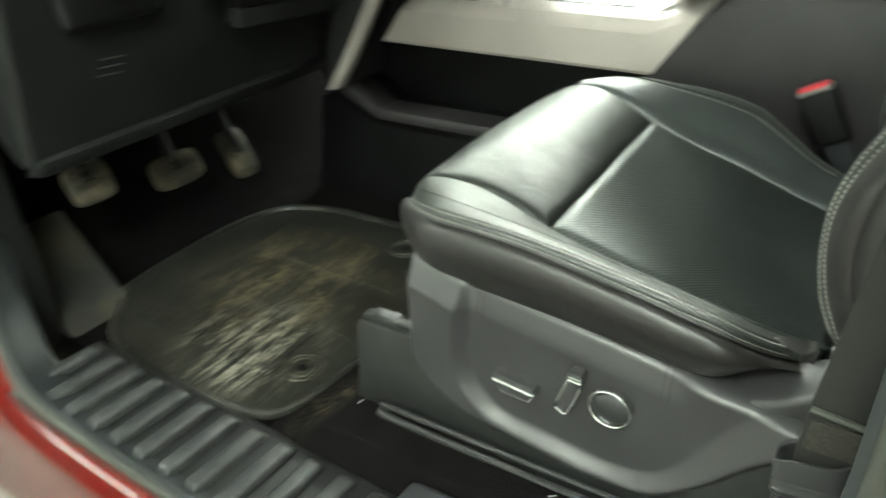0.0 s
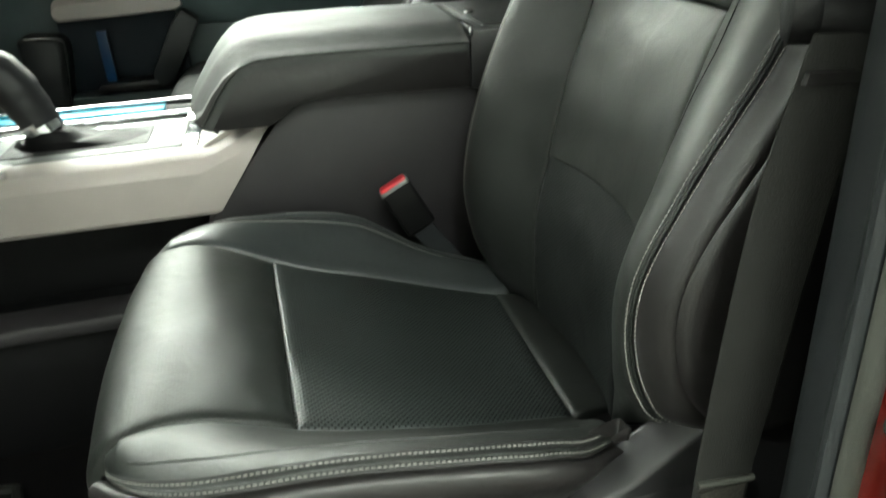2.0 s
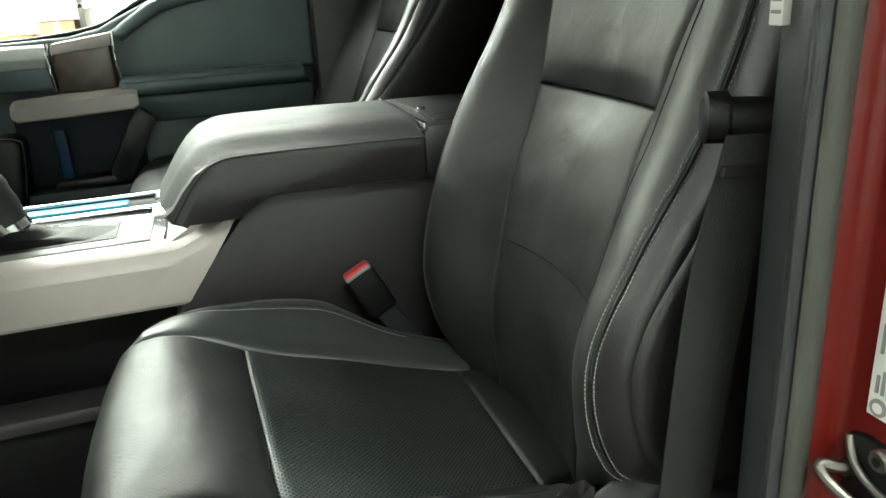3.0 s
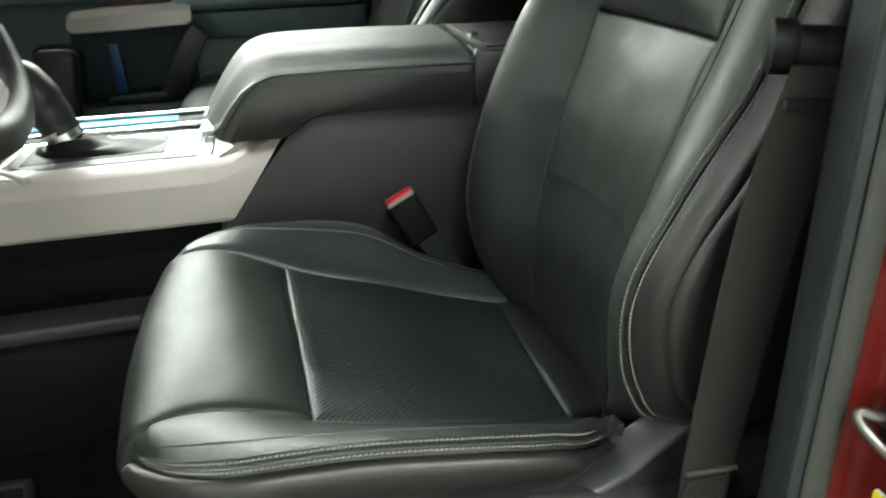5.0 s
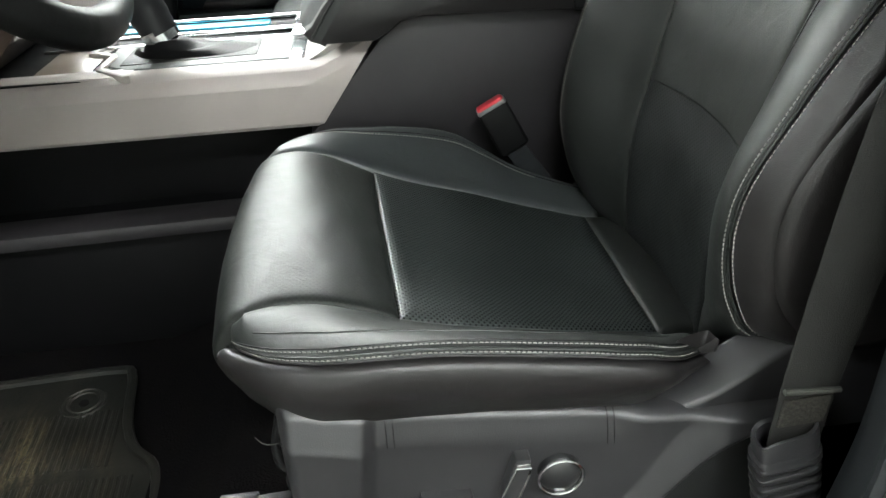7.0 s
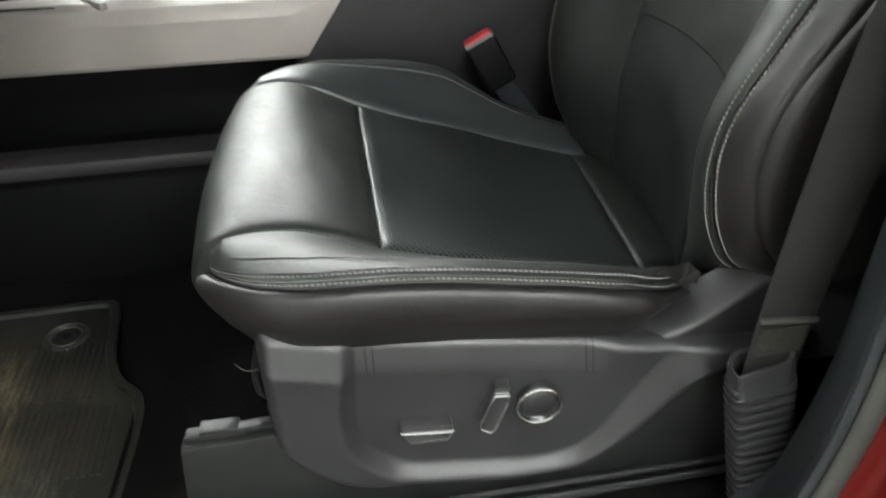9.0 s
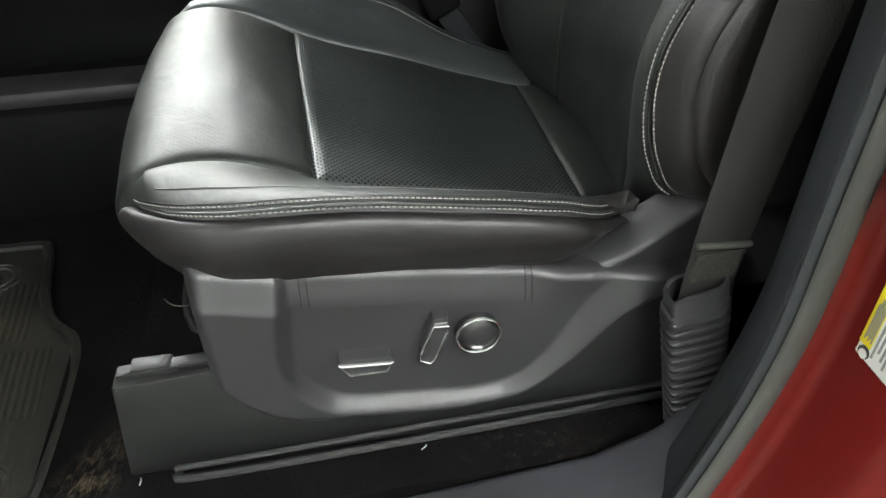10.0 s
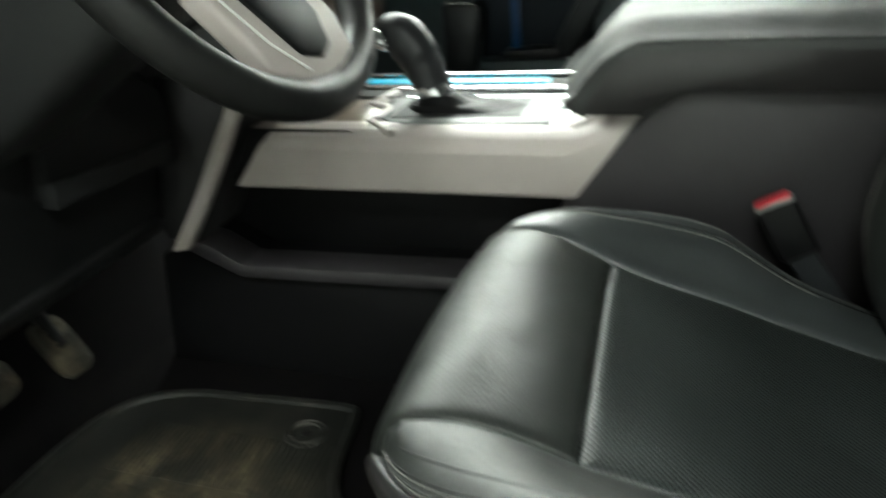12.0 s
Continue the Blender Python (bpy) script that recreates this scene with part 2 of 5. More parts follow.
WOOD = material("dark_wood_veneer", (0.050, 0.033, 0.025), 0.3, coat=0.4, stain=0.6, stain_size=22, stain_colour=(0.12, 0.078, 0.058))
WALL = material("painted_wall", (0.56, 0.57, 0.55), 0.7, grain=0.2, grain_size=80, stain=0.2, stain_size=2.0, stain_colour=(0.6, 0.6, 0.57))
CONCRETE = material("concrete_floor", (0.085, 0.08, 0.0725), 0.7, grain=0.4, grain_size=60, stain=0.5, stain_size=2.5, stain_colour=(0.11, 0.10, 0.088))
LAMP = bpy.data.materials.new("lit_diffuser")
LAMP.use_nodes = True
LAMP.node_tree.nodes["Principled BSDF"].inputs["Emission Color"].default_value = (0.94, 1.0, 0.97, 1)
LAMP.node_tree.nodes["Principled BSDF"].inputs["Emission Strength"].default_value = 56
TINTED = material("dark_tinted_glass", (0.004, 0.0045, 0.0045), 0.08, rough_var=0.02)
GLASS = bpy.data.materials.new("window_glass")
GLASS.use_nodes = True
_b = GLASS.node_tree.nodes["Principled BSDF"]
_b.inputs["Transmission Weight"].default_value, _b.inputs["Roughness"].default_value, _b.inputs["IOR"].default_value = 1.0, 0.02, 1.1
_b.inputs["Base Color"].default_value = (0.9, 0.95, 0.93, 1)


# ---- mesh helpers ----
def solid(name, verts, faces, mat, parent=None, smooth=True, label=""):
    me = bpy.data.meshes.new(name)
    me.from_pydata([tuple(map(float, v)) for v in verts], [], faces)
    me.materials.append(mat)
    if smooth:
        me.polygons.foreach_set("use_smooth", [True] * len(me.polygons))
    ob = new(name, me)
    if parent:
        ob.parent = parent
    return tagged(ob, label)


def part(name, bm, mat, parent=None, label="", smooth=True, sharp=35):
    me = bpy.data.meshes.new(name)
    bmesh.ops.recalc_face_normals(bm, faces=bm.faces)
    if smooth:
        for f in bm.faces:
            f.smooth = True
        for e in bm.edges:
            if len(e.link_faces) == 2 and e.calc_face_angle(0) > radians(sharp):
                e.smooth = False
    bm.to_mesh(me)
    bm.free()
    me.materials.append(mat)
    ob = new(name, me)
    if parent:
        ob.parent = parent
    return tagged(ob, label)


def thing(name, label, category, group="", kind=""):
    return tagged(new(name), label, category, group, kind)


def bevelled(bm, r, seg=2, angle=25):
    if r > 0:
        es = [e for e in bm.edges if len(e.link_faces) == 2 and e.calc_face_angle(0) > radians(angle)]
        bmesh.ops.bevel(bm, geom=es, offset=r, segments=seg, affect="EDGES", profile=0.5, clamp_overlap=True)
    return bm


def box(lo, hi, r=0.003, seg=2, m=None):
    """A box between two corners with rounded edges."""
    bm = bmesh.new()
    c = [(a + b) / 2 for a, b in zip(lo, hi)]
    s = [abs(b - a) for a, b in zip(lo, hi)]
    bmesh.ops.create_cube(bm, size=1, matrix=Matrix.Translation(c) @ Matrix.Diagonal((*s, 1)))
    bevelled(bm, r, seg)
    if m is not None:
        bmesh.ops.transform(bm, matrix=m, verts=bm.verts)
    return bm


def prism(points, a, b, axis="y", r=0.002, seg=2):
    """A flat outline drawn out along one axis. Outline: (x, z) for y, (y, z) for x, (x, y) for z."""
    bm = bmesh.new()
    put = {"y": lambda p, w: (p[0], w, p[1]), "x": lambda p, w: (w, p[0], p[1]), "z": lambda p, w: (p[0], p[1], w)}[axis]
    one = [bm.verts.new(put(p, a)) for p in points]
    two = [bm.verts.new(put(p, b)) for p in points]
    n = len(points)
    bm.faces.new(one)
    bm.faces.new(two[::-1])
    for k in range(n):
        bm.faces.new((one[k], two[k], two[(k + 1) % n], one[(k + 1) % n]))
    bmesh.ops.recalc_face_normals(bm, faces=bm.faces)
    return bevelled(bm, r, seg)


def spline(points, n):
    """n points along a smooth curve through the given ones."""
    p = [np.array(q, float) for q in points]
    p = [2 * p[0] - p[1], *p, 2 * p[-1] - p[-2]]
    k = len(p) - 3
    out = []
    for s in np.linspace(0, k, n):
        i = min(int(s), k - 1)
        t = s - i
        a, b, c, d = p[i : i + 4]
        out.append(0.5 * (2 * b + (c - a) * t + (2 * a - 5 * b + 4 * c - d) * t**2 + (3 * b - a - 3 * c + d) * t**3))
    return np.array(out)


def curve_of(pairs):
    """A smooth function through (s, value) pairs."""
    xs, ys = np.array(pairs, float).T
    slope = np.gradient(ys, xs)

    def f(x):
        x = min(max(x, xs[0]), xs[-1])
        i = min(max(int(np.searchsorted(xs, x)) - 1, 0), len(xs) - 2)
        h = xs[i + 1] - xs[i]
        t = (x - xs[i]) / h
        return (2 * t**3 - 3 * t**2 + 1) * ys[i] + (t**3 - 2 * t**2 + t) * h * slope[i] + (3 * t**2 - 2 * t**3) * ys[i + 1] + (t**3 - t**2) * h * slope[i + 1]

    return f


def tube(points, r, sides=8, flat=1.0):
    """A round bar along a path; flat squeezes it upright."""
    bm = bmesh.new()
    pts = [Vector(p) for p in points]
    rings = []
    up = Vector((0, 0, 1))
    for k, p in enumerate(pts):
        d = (pts[min(k + 1, len(pts) - 1)] - pts[max(k - 1, 0)]).normalized()
        side = d.cross(up)
        side = side.normalized() if side.length > 0.05 else d.cross(Vector((0, 1, 0))).normalized()
        top = side.cross(d)
        rr = r[k] if isinstance(r, (list, tuple)) else r
        rings.append([bm.verts.new(p + side * rr * math.cos(a) + top * rr * flat * math.sin(a)) for a in (2 * math.pi * j / sides for j in range(sides))])
    for one, two in zip(rings, rings[1:]):
        for j in range(sides):
            bm.faces.new((one[j], one[(j + 1) % sides], two[(j + 1) % sides], two[j]))
    bm.faces.new(rings[0][::-1])
    bm.faces.new(rings[-1])
    return bm


def strip(name, path, section, mat, parent=None, label="", closed=True):
    """Sweep of a section along a path in the x-z plane. Section: (out, y), out along the path's normal (away from the opening)."""
    verts, faces = [], []
    n = len(section)
    for k, p in enumerate(path):
        d = np.array(path[min(k + 1, len(path) - 1)]) - np.array(path[max(k - 1, 0)])
        d = d / np.linalg.norm(d)
        nrm = np.array((-d[1], d[0]))
        for o, y in section:
            verts.append((p[0] + nrm[0] * o, y, p[1] + nrm[1] * o))
    for k in range(len(path) - 1):
        for j in range(n if closed else n - 1):
            a, b = k * n + j, k * n + (j + 1) % n
            faces.append((a, b, b + n, a + n))
    if closed:
        faces += [tuple(range(n))[::-1], tuple(range((len(path) - 1) * n, len(path) * n))]
    bm = bmesh.new()
    vs = [bm.verts.new(v) for v in verts]
    for f in faces:
        bm.faces.new([vs[i] for i in f])
    return part(name, bm, mat, parent, label)


class Panel:
    """A padded panel: a surface fn(u, v) whose edges sink into seams and whose middle swells."""

    def __init__(self, fn, nu, nv, seams="uUvV", depth=0.004, width=0.006, swell=0.0, flip=False, wrinkle=0.0, seed=0):
        us, vs = np.linspace(0, 1, nu), np.linspace(0, 1, nv)
        self.us, self.vs = us, vs
        p = np.array([[fn(u, v) for v in vs] for u in us], float)
        nrm = np.cross(np.gradient(p, axis=0), np.gradient(p, axis=1))
        nrm /= np.maximum(np.linalg.norm(nrm, axis=2, keepdims=True), 1e-9)
        if flip:
            nrm = -nrm
        du = np.linalg.norm(np.diff(p, axis=0), axis=2)
        dv = np.linalg.norm(np.diff(p, axis=1), axis=2)
        au = np.vstack([np.zeros((1, nv)), np.cumsum(du, axis=0)])
        av = np.hstack([np.zeros((nu, 1)), np.cumsum(dv, axis=1)])
        gap = np.full((nu, nv), 9.0)
        for s in seams:
            gap = np.minimum(gap, {"u": au, "U": au[-1:] - au, "v": av, "V": av[:, -1:] - av}[s])
        off = -depth * np.exp(-((gap / width) ** 1.3)) + swell * np.sin(np.pi * us)[:, None] ** 0.6 * np.sin(np.pi * vs)[None, :] ** 0.6
        if wrinkle:
            off = off + wrinkle * np.array([[noise.noise(Vector((q[0] * 22 + seed, q[1] * 22, q[2] * 22))) for q in row] for row in p])
        self.p = p + nrm * off[:, :, None]
        self.n, self.au, self.av, self.flip = nrm, au, av, flip

    def mesh(self, name, mat, parent, label="", back=0.02):
        nu, nv = self.p.shape[:2]
        verts = self.p.reshape(-1, 3)
        under = (self.p - self.n * back).reshape(-1, 3)
        faces = []
        for i in range(nu - 1):
            for j in range(nv - 1):
                a = i * nv + j
                f = (a, a + nv, a + nv + 1, a + 1)
                faces.append(f[::-1] if self.flip else f)
        rim = [(i, 0) for i in range(nu)] + [(nu - 1, j) for j in range(1, nv)] + [(i, nv - 1) for i in range(nu - 2, -1, -1)] + [(0, j) for j in range(nv - 2, 0, -1)]
        loop = [i * nv + j for i, j in rim]
        low = {a: len(verts) + k for k, a in enumerate(loop)}
        allv = [*verts, *[under[a] for a in loop]]
        for k, a in enumerate(loop):
            b = loop[(k + 1) % len(loop)]
            f = (b, a, low[a], low[b])
            faces.append(f[::-1] if self.flip else f)
        ob = solid(name, allv, faces, mat, parent, True, label)
        me = ob.data
        uv = me.uv_layers.new(name="UVMap")
        coords = np.vstack([np.stack([self.au.ravel(), self.av.ravel()], 1), np.zeros((len(loop), 2))])
        idx = np.empty(len(me.loops), dtype=np.int32)
        me.loops.foreach_get("vertex_index", idx)
        uv.data.foreach_set("uv", coords[idx].ravel())
        return ob

    def line(self, v=None, u=None, lift=0.0005, lo=0.0, hi=1.0):
        """Points and normals along one row of the panel."""
        if v is not None:
            s = v * (len(self.vs) - 1)
            i = min(int(s), len(self.vs) - 2)
            t = s - i
            p = self.p[:, i] * (1 - t) + self.p[:, i + 1] * t
            n = self.n[:, i]
        else:
            s = u * (len(self.us) - 1)
            i = min(int(s), len(self.us) - 2)
            t = s - i
            p = self.p[i] * (1 - t) + self.p[i + 1] * t
            n = self.n[i]
        a, b = int(lo * len(p)), max(int(hi * len(p)), 2)
        return (p + n * lift)[a:b], n[a:b]


def stitches(name, rows, mat, parent, length=0.0034, gap=0.0009, width=0.00065, label=""):
    """Short raised thread stitches along rows of (points, normals), each row one mesh."""
    for pts, nrm in rows:
        verts, faces = [], []
        seg = np.linalg.norm(np.diff(pts, axis=0), axis=1)
        acc = np.r_[0, np.cumsum(seg)]

        def at(s):
            return np.array([np.interp(s, acc, pts[:, k]) for k in range(3)]), np.array([np.interp(s, acc, nrm[:, k]) for k in range(3)])

        s = 0.0
        while s + length < acc[-1]:
            (a, na), (c, nc), (b, nb) = at(s), at(s + length / 2), at(s + length)
            side = np.cross(b - a, nc)
            side = side / max(np.linalg.norm(side), 1e-9) * width * 0.5
            k = len(verts)
            top = c + nc * 0.0006
            verts += [a - side - na * 0.0004, a + side - na * 0.0004, top - side + (a - c) * 0.5, top + side + (a - c) * 0.5, top - side + (b - c) * 0.5, top + side + (b - c) * 0.5, b - side - nb * 0.0004, b + side - nb * 0.0004]
            faces += [(k, k + 1, k + 3, k + 2), (k + 2, k + 3, k + 5, k + 4), (k + 4, k + 5, k + 7, k + 6), (k, k + 2, k + 4, k + 6), (k + 1, k + 7, k + 5, k + 3), (k, k + 6, k + 7, k + 1)]
            s += length + gap
        tagged(solid(name, verts, faces, mat, parent, False, label), label, kind="stuff")


def smooth01(t):
    t = min(max(t, 0.0), 1.0)
    return t * t * (3 - 2 * t)


def lerp(a, b, t):
    return a + (b - a) * t


# ---- garage round the truck ----
FLOOR_Z = -0.62
ground = tagged(part("ground", box((-40, -40, FLOOR_Z - 0.1), (40, 40, FLOOR_Z), 0), CONCRETE), "worn grey concrete workshop floor", "floor", kind="structure")
for name, lo, hi in (("wall_north", (-6, 7, FLOOR_Z), (7, 7.2, 3.2)), ("wall_south", (-6, -4.2, FLOOR_Z), (7, -4, 3.2)), ("wall_east", (7, -4.2, FLOOR_Z), (7.2, 7.2, 3.2)), ("wall_west", (-6.2, -4.2, FLOOR_Z), (-6, 7.2, 3.2))):
    tagged(part(name, box(lo, hi, 0), WALL), "pale painted workshop wall", "wall", kind="structure")
tagged(part("ceiling", box((-6.2, -4.2, 3.2), (7.2, 7.2, 3.35), 0), WALL), "pale painted workshop ceiling", "ceiling", kind="structure")


def ceiling_light():
    ob = thing("ceiling_light", "unseen square ceiling light panel, added to light the cab", "light", "ceiling light panels")
    part("frame", box((-0.62, -0.34, 0.03), (0.62, 0.34, 0.10), 0.01), WHITE, ob)
    part("diffuser", box((-0.58, -0.30, 0.0), (0.58, 0.30, 0.032), 0.004), LAMP, ob, "glowing diffuser")
    return ob


# unseen panels, added and placed to light the cab and its reflections
lamp_ob = ceiling_light()
lamp_ob.matrix_basis = pose(0, 3.0, 3.09)
for x, y in ((-2.6, 3.0), (-1.3, 3.0), (1.3, 3.0), (-1.3, 4.0), (0, 4.0), (1.3, 4.0), (-2.6, 5.0), (-1.3, 5.0), (0, 5.0), (1.3, 5.0), (-2.6, 6.0), (-1.3, 6.0), (0, 6.0), (1.3, 6.0), (2.6, 5.0), (-1.3, 6.65), (0.6, 6.65), (-3.4, 2.3), (-3.6, -1.3), (0.4, -2.6), (2.2, -2.6)):
    copy_thing(lamp_ob, pose(x, y, 3.09))

# ---- cab shell ----
floor_profile = [(-1.0, 0.42), (-0.86, 0.20), (-0.74, 0.06), (-0.66, 0.0), (-0.14, 0.0), (-0.06, 0.03), (0.02, 0.095), (0.06, 0.105), (1.9, 0.105), (1.9, -0.08), (-1.0, -0.08)]
tagged(part("floor", prism(floor_profile, -0.048, 1.56, "y", 0.012), CARPET), "black loop carpet on the cab floor, specked with crumbs", "carpet", kind="structure")
tagged(part("roof", prism([(-0.35, 1.20), (-0.2, 1.26), (0.3, 1.30), (1.8, 1.28), (1.8, 1.20), (0.3, 1.23)], -0.12, 1.6, "y", 0.02), HEADLINER), "pale grey cloth roof lining of the cab", "roof", kind="structure")
tagged(part("wall_back", prism([(1.78, -0.1), (1.92, -0.1), (1.86, 0.72), (1.74, 0.72)], -0.2, 1.66, "y", 0.01), PLASTIC), "dark rear wall of the cab", "wall", kind="structure")

# the door opening: trim, rubber seal and painted jamb follow one loop round it
loop = spline([(0.523, 1.24, 0.05), (0.553, 0.92, 0.024), (0.557, 0.63, 0.024), (0.557, 0.43, 0.024), (0.551, 0.315, 0.02), (0.523, 0.20, 0.013), (0.471, 0.112, -0.004), (0.385, 0.070, -0.022), (0.24, 0.052, -0.036), (0.0, 0.05, -0.045), (-0.28, 0.05, -0.045), (-0.42, 0.065, -0.04), (-0.49, 0.11, -0.02), (-0.53, 0.20, 0.0), (-0.545, 0.36, 0.0), (-0.53, 0.6, 0.0), (-0.50, 0.82, 0.0), (-0.30, 1.18, 0.03)], 120)


def loop_strip(name, section, mat, parent=None, label="", lo=0, hi=120):
    verts = []
    n = len(section)
    pts = loop[lo:hi]
    for k, p in enumerate(pts):
        d = pts[min(k + 1, len(pts) - 1)] - pts[max(k - 1, 0)]
        d = d[:2] / np.linalg.norm(d[:2])
        sill_like = max(smooth01((0.18 - p[1]) / 0.10), smooth01((-0.2 - p[0]) / 0.1))
        for o, y in section:
            # along the sill the outer flange is narrow
            if name == "jamb" and y < -0.175:
                y = lerp(y, -0.175 + (y + 0.175) * 0.06, sill_like)
            if name == "jamb" and o > 0.049:
                o = lerp(o, 0.045 + o * 0.08, sill_like)
            verts.append((p[0] - d[1] * o, y + p[2], p[1] + d[0] * o))
    bm = bmesh.new()
    vs = [bm.verts.new(v) for v in verts]
    for k in range(len(pts) - 1):
        for j in range(n):
            a, b = k * n + j, k * n + (j + 1) % n
            bm.faces.new((vs[a], vs[b], vs[b + n], vs[a + n]))
    bm.faces.new(vs[:n][::-1])
    bm.faces.new(vs[-n:])
    return part(name, bm, mat, parent, label, sharp=50)


frame_ob = thing("door_1", "deep red painted door opening with grey rubber seal", "door frame", kind="structure")
loop_strip("trim", [(0.06, -0.080), (0.022, -0.083), (0.016, -0.089), (0.012, -0.100), (0.004, -0.124), (0.001, -0.131), (-0.003, -0.1335), (-0.0055, -0.137), (-0.0055, -0.141), (-0.002, -0.1435), (0.06, -0.1435)], TRIM, frame_ob, "charcoal plastic pillar trim")
loop_strip("seal", [(0.022, -0.1435), (0.003, -0.1435), (0.0010, -0.1455), (0.0022, -0.1485), (0.007, -0.1508), (0.013, -0.1510), (0.0185, -0.1490), (0.0212, -0.1462), (0.022, -0.1445)], SEAL, frame_ob, "grey rubber weather seal")
loop_strip("jamb", [(0.020, -0.1450), (0.024, -0.1475), (0.031, -0.1490), (0.036, -0.1505), (0.0385, -0.1535), (0.0398, -0.158), (0.0400, -0.170), (0.0405, -0.215), (0.043, -0.224), (0.050, -0.230), (0.13, -0.236), (0.13, -0.1450)], RED, frame_ob, "deep red painted jamb")

# sill plate with cross ribs
sill = thing("sill_plate", "scuffed black ribbed plastic sill plate", "sill", kind="structure")
part("plate", prism([(-0.195, 0.03), (-0.19, 0.044), (-0.05, 0.040), (-0.030, 0.016), (-0.04, 0.0), (-0.19, 0.0)], -0.46, 0.34, "x", 0.004), PLASTIC, sill)
rib_ob = part("rib", prism([(-0.182, 0.040), (-0.172, 0.056), (-0.066, 0.053), (-0.054, 0.038)], -0.012, 0.012, "x", 0.005, 3), SILL, sill)
rib_ob.matrix_basis = pose(-0.43, 0, 0)
for k in range(1, 16):
    ob = new("rib", rib_ob.data)
    ob.parent, ob.matrix_basis = sill, pose(-0.43 + 0.050 * k, 0, 0)

# ---- driver's seat ----
crest = spline([(0.19, 0.262), (0.125, 0.272), (0.083, 0.293), (0.064, 0.328), (0.070, 0.356), (0.090, 0.377), (0.125, 0.386), (0.165, 0.381), (0.202, 0.367), (0.235, 0.350)], 60)
z_insert = curve_of([(0.08, 0.370), (0.105, 0.382), (0.125, 0.385), (0.165, 0.380), (0.202, 0.366), (0.235, 0.350), (0.35, 0.311), (0.509, 0.258), (0.57, 0.245)])
y_near = curve_of([(0.08, 0.092), (0.235, 0.111), (0.35, 0.128), (0.509, 0.168), (0.57, 0.175)])
y_far = curve_of([(0.08, 0.452), (0.235, 0.438), (0.509, 0.438), (0.57, 0.436)])
edge_y = curve_of([(0.087, 0.085), (0.10, 0.06), (0.115, 0.04), (0.135, 0.022), (0.154, 0.010), (0.175, 0.003), (0.195, 0.0005), (0.212, 0.0), (0.25, 0.0), (0.32, 0.0), (0.38, 0.0), (0.41, 0.001), (0.43, 0.004), (0.453, 0.010), (0.477, 0.030), (0.505, 0.055)])
edge_z = curve_of([(0.087, 0.362), (0.10, 0.370), (0.115, 0.377), (0.135, 0.383), (0.154, 0.388), (0.175, 0.390), (0.212, 0.391), (0.269, 0.388), (0.338, 0.378), (0.406, 0.366), (0.453, 0.350), (0.477, 0.333), (0.505, 0.318)])
far_z = curve_of([(0.074, 0.322), (0.088, 0.342), (0.105, 0.359), (0.138, 0.375), (0.168, 0.379), (0.222, 0.376), (0.268, 0.372), (0.315, 0.365), (0.347, 0.356), (0.378, 0.338), (0.42, 0.310), (0.478, 0.282), (0.53, 0.262)])
far_y = curve_of([(0.074, 0.505), (0.088, 0.516), (0.11, 0.523), (0.15, 0.528), (0.35, 0.530), (0.38, 0.522), (0.53, 0.520)])


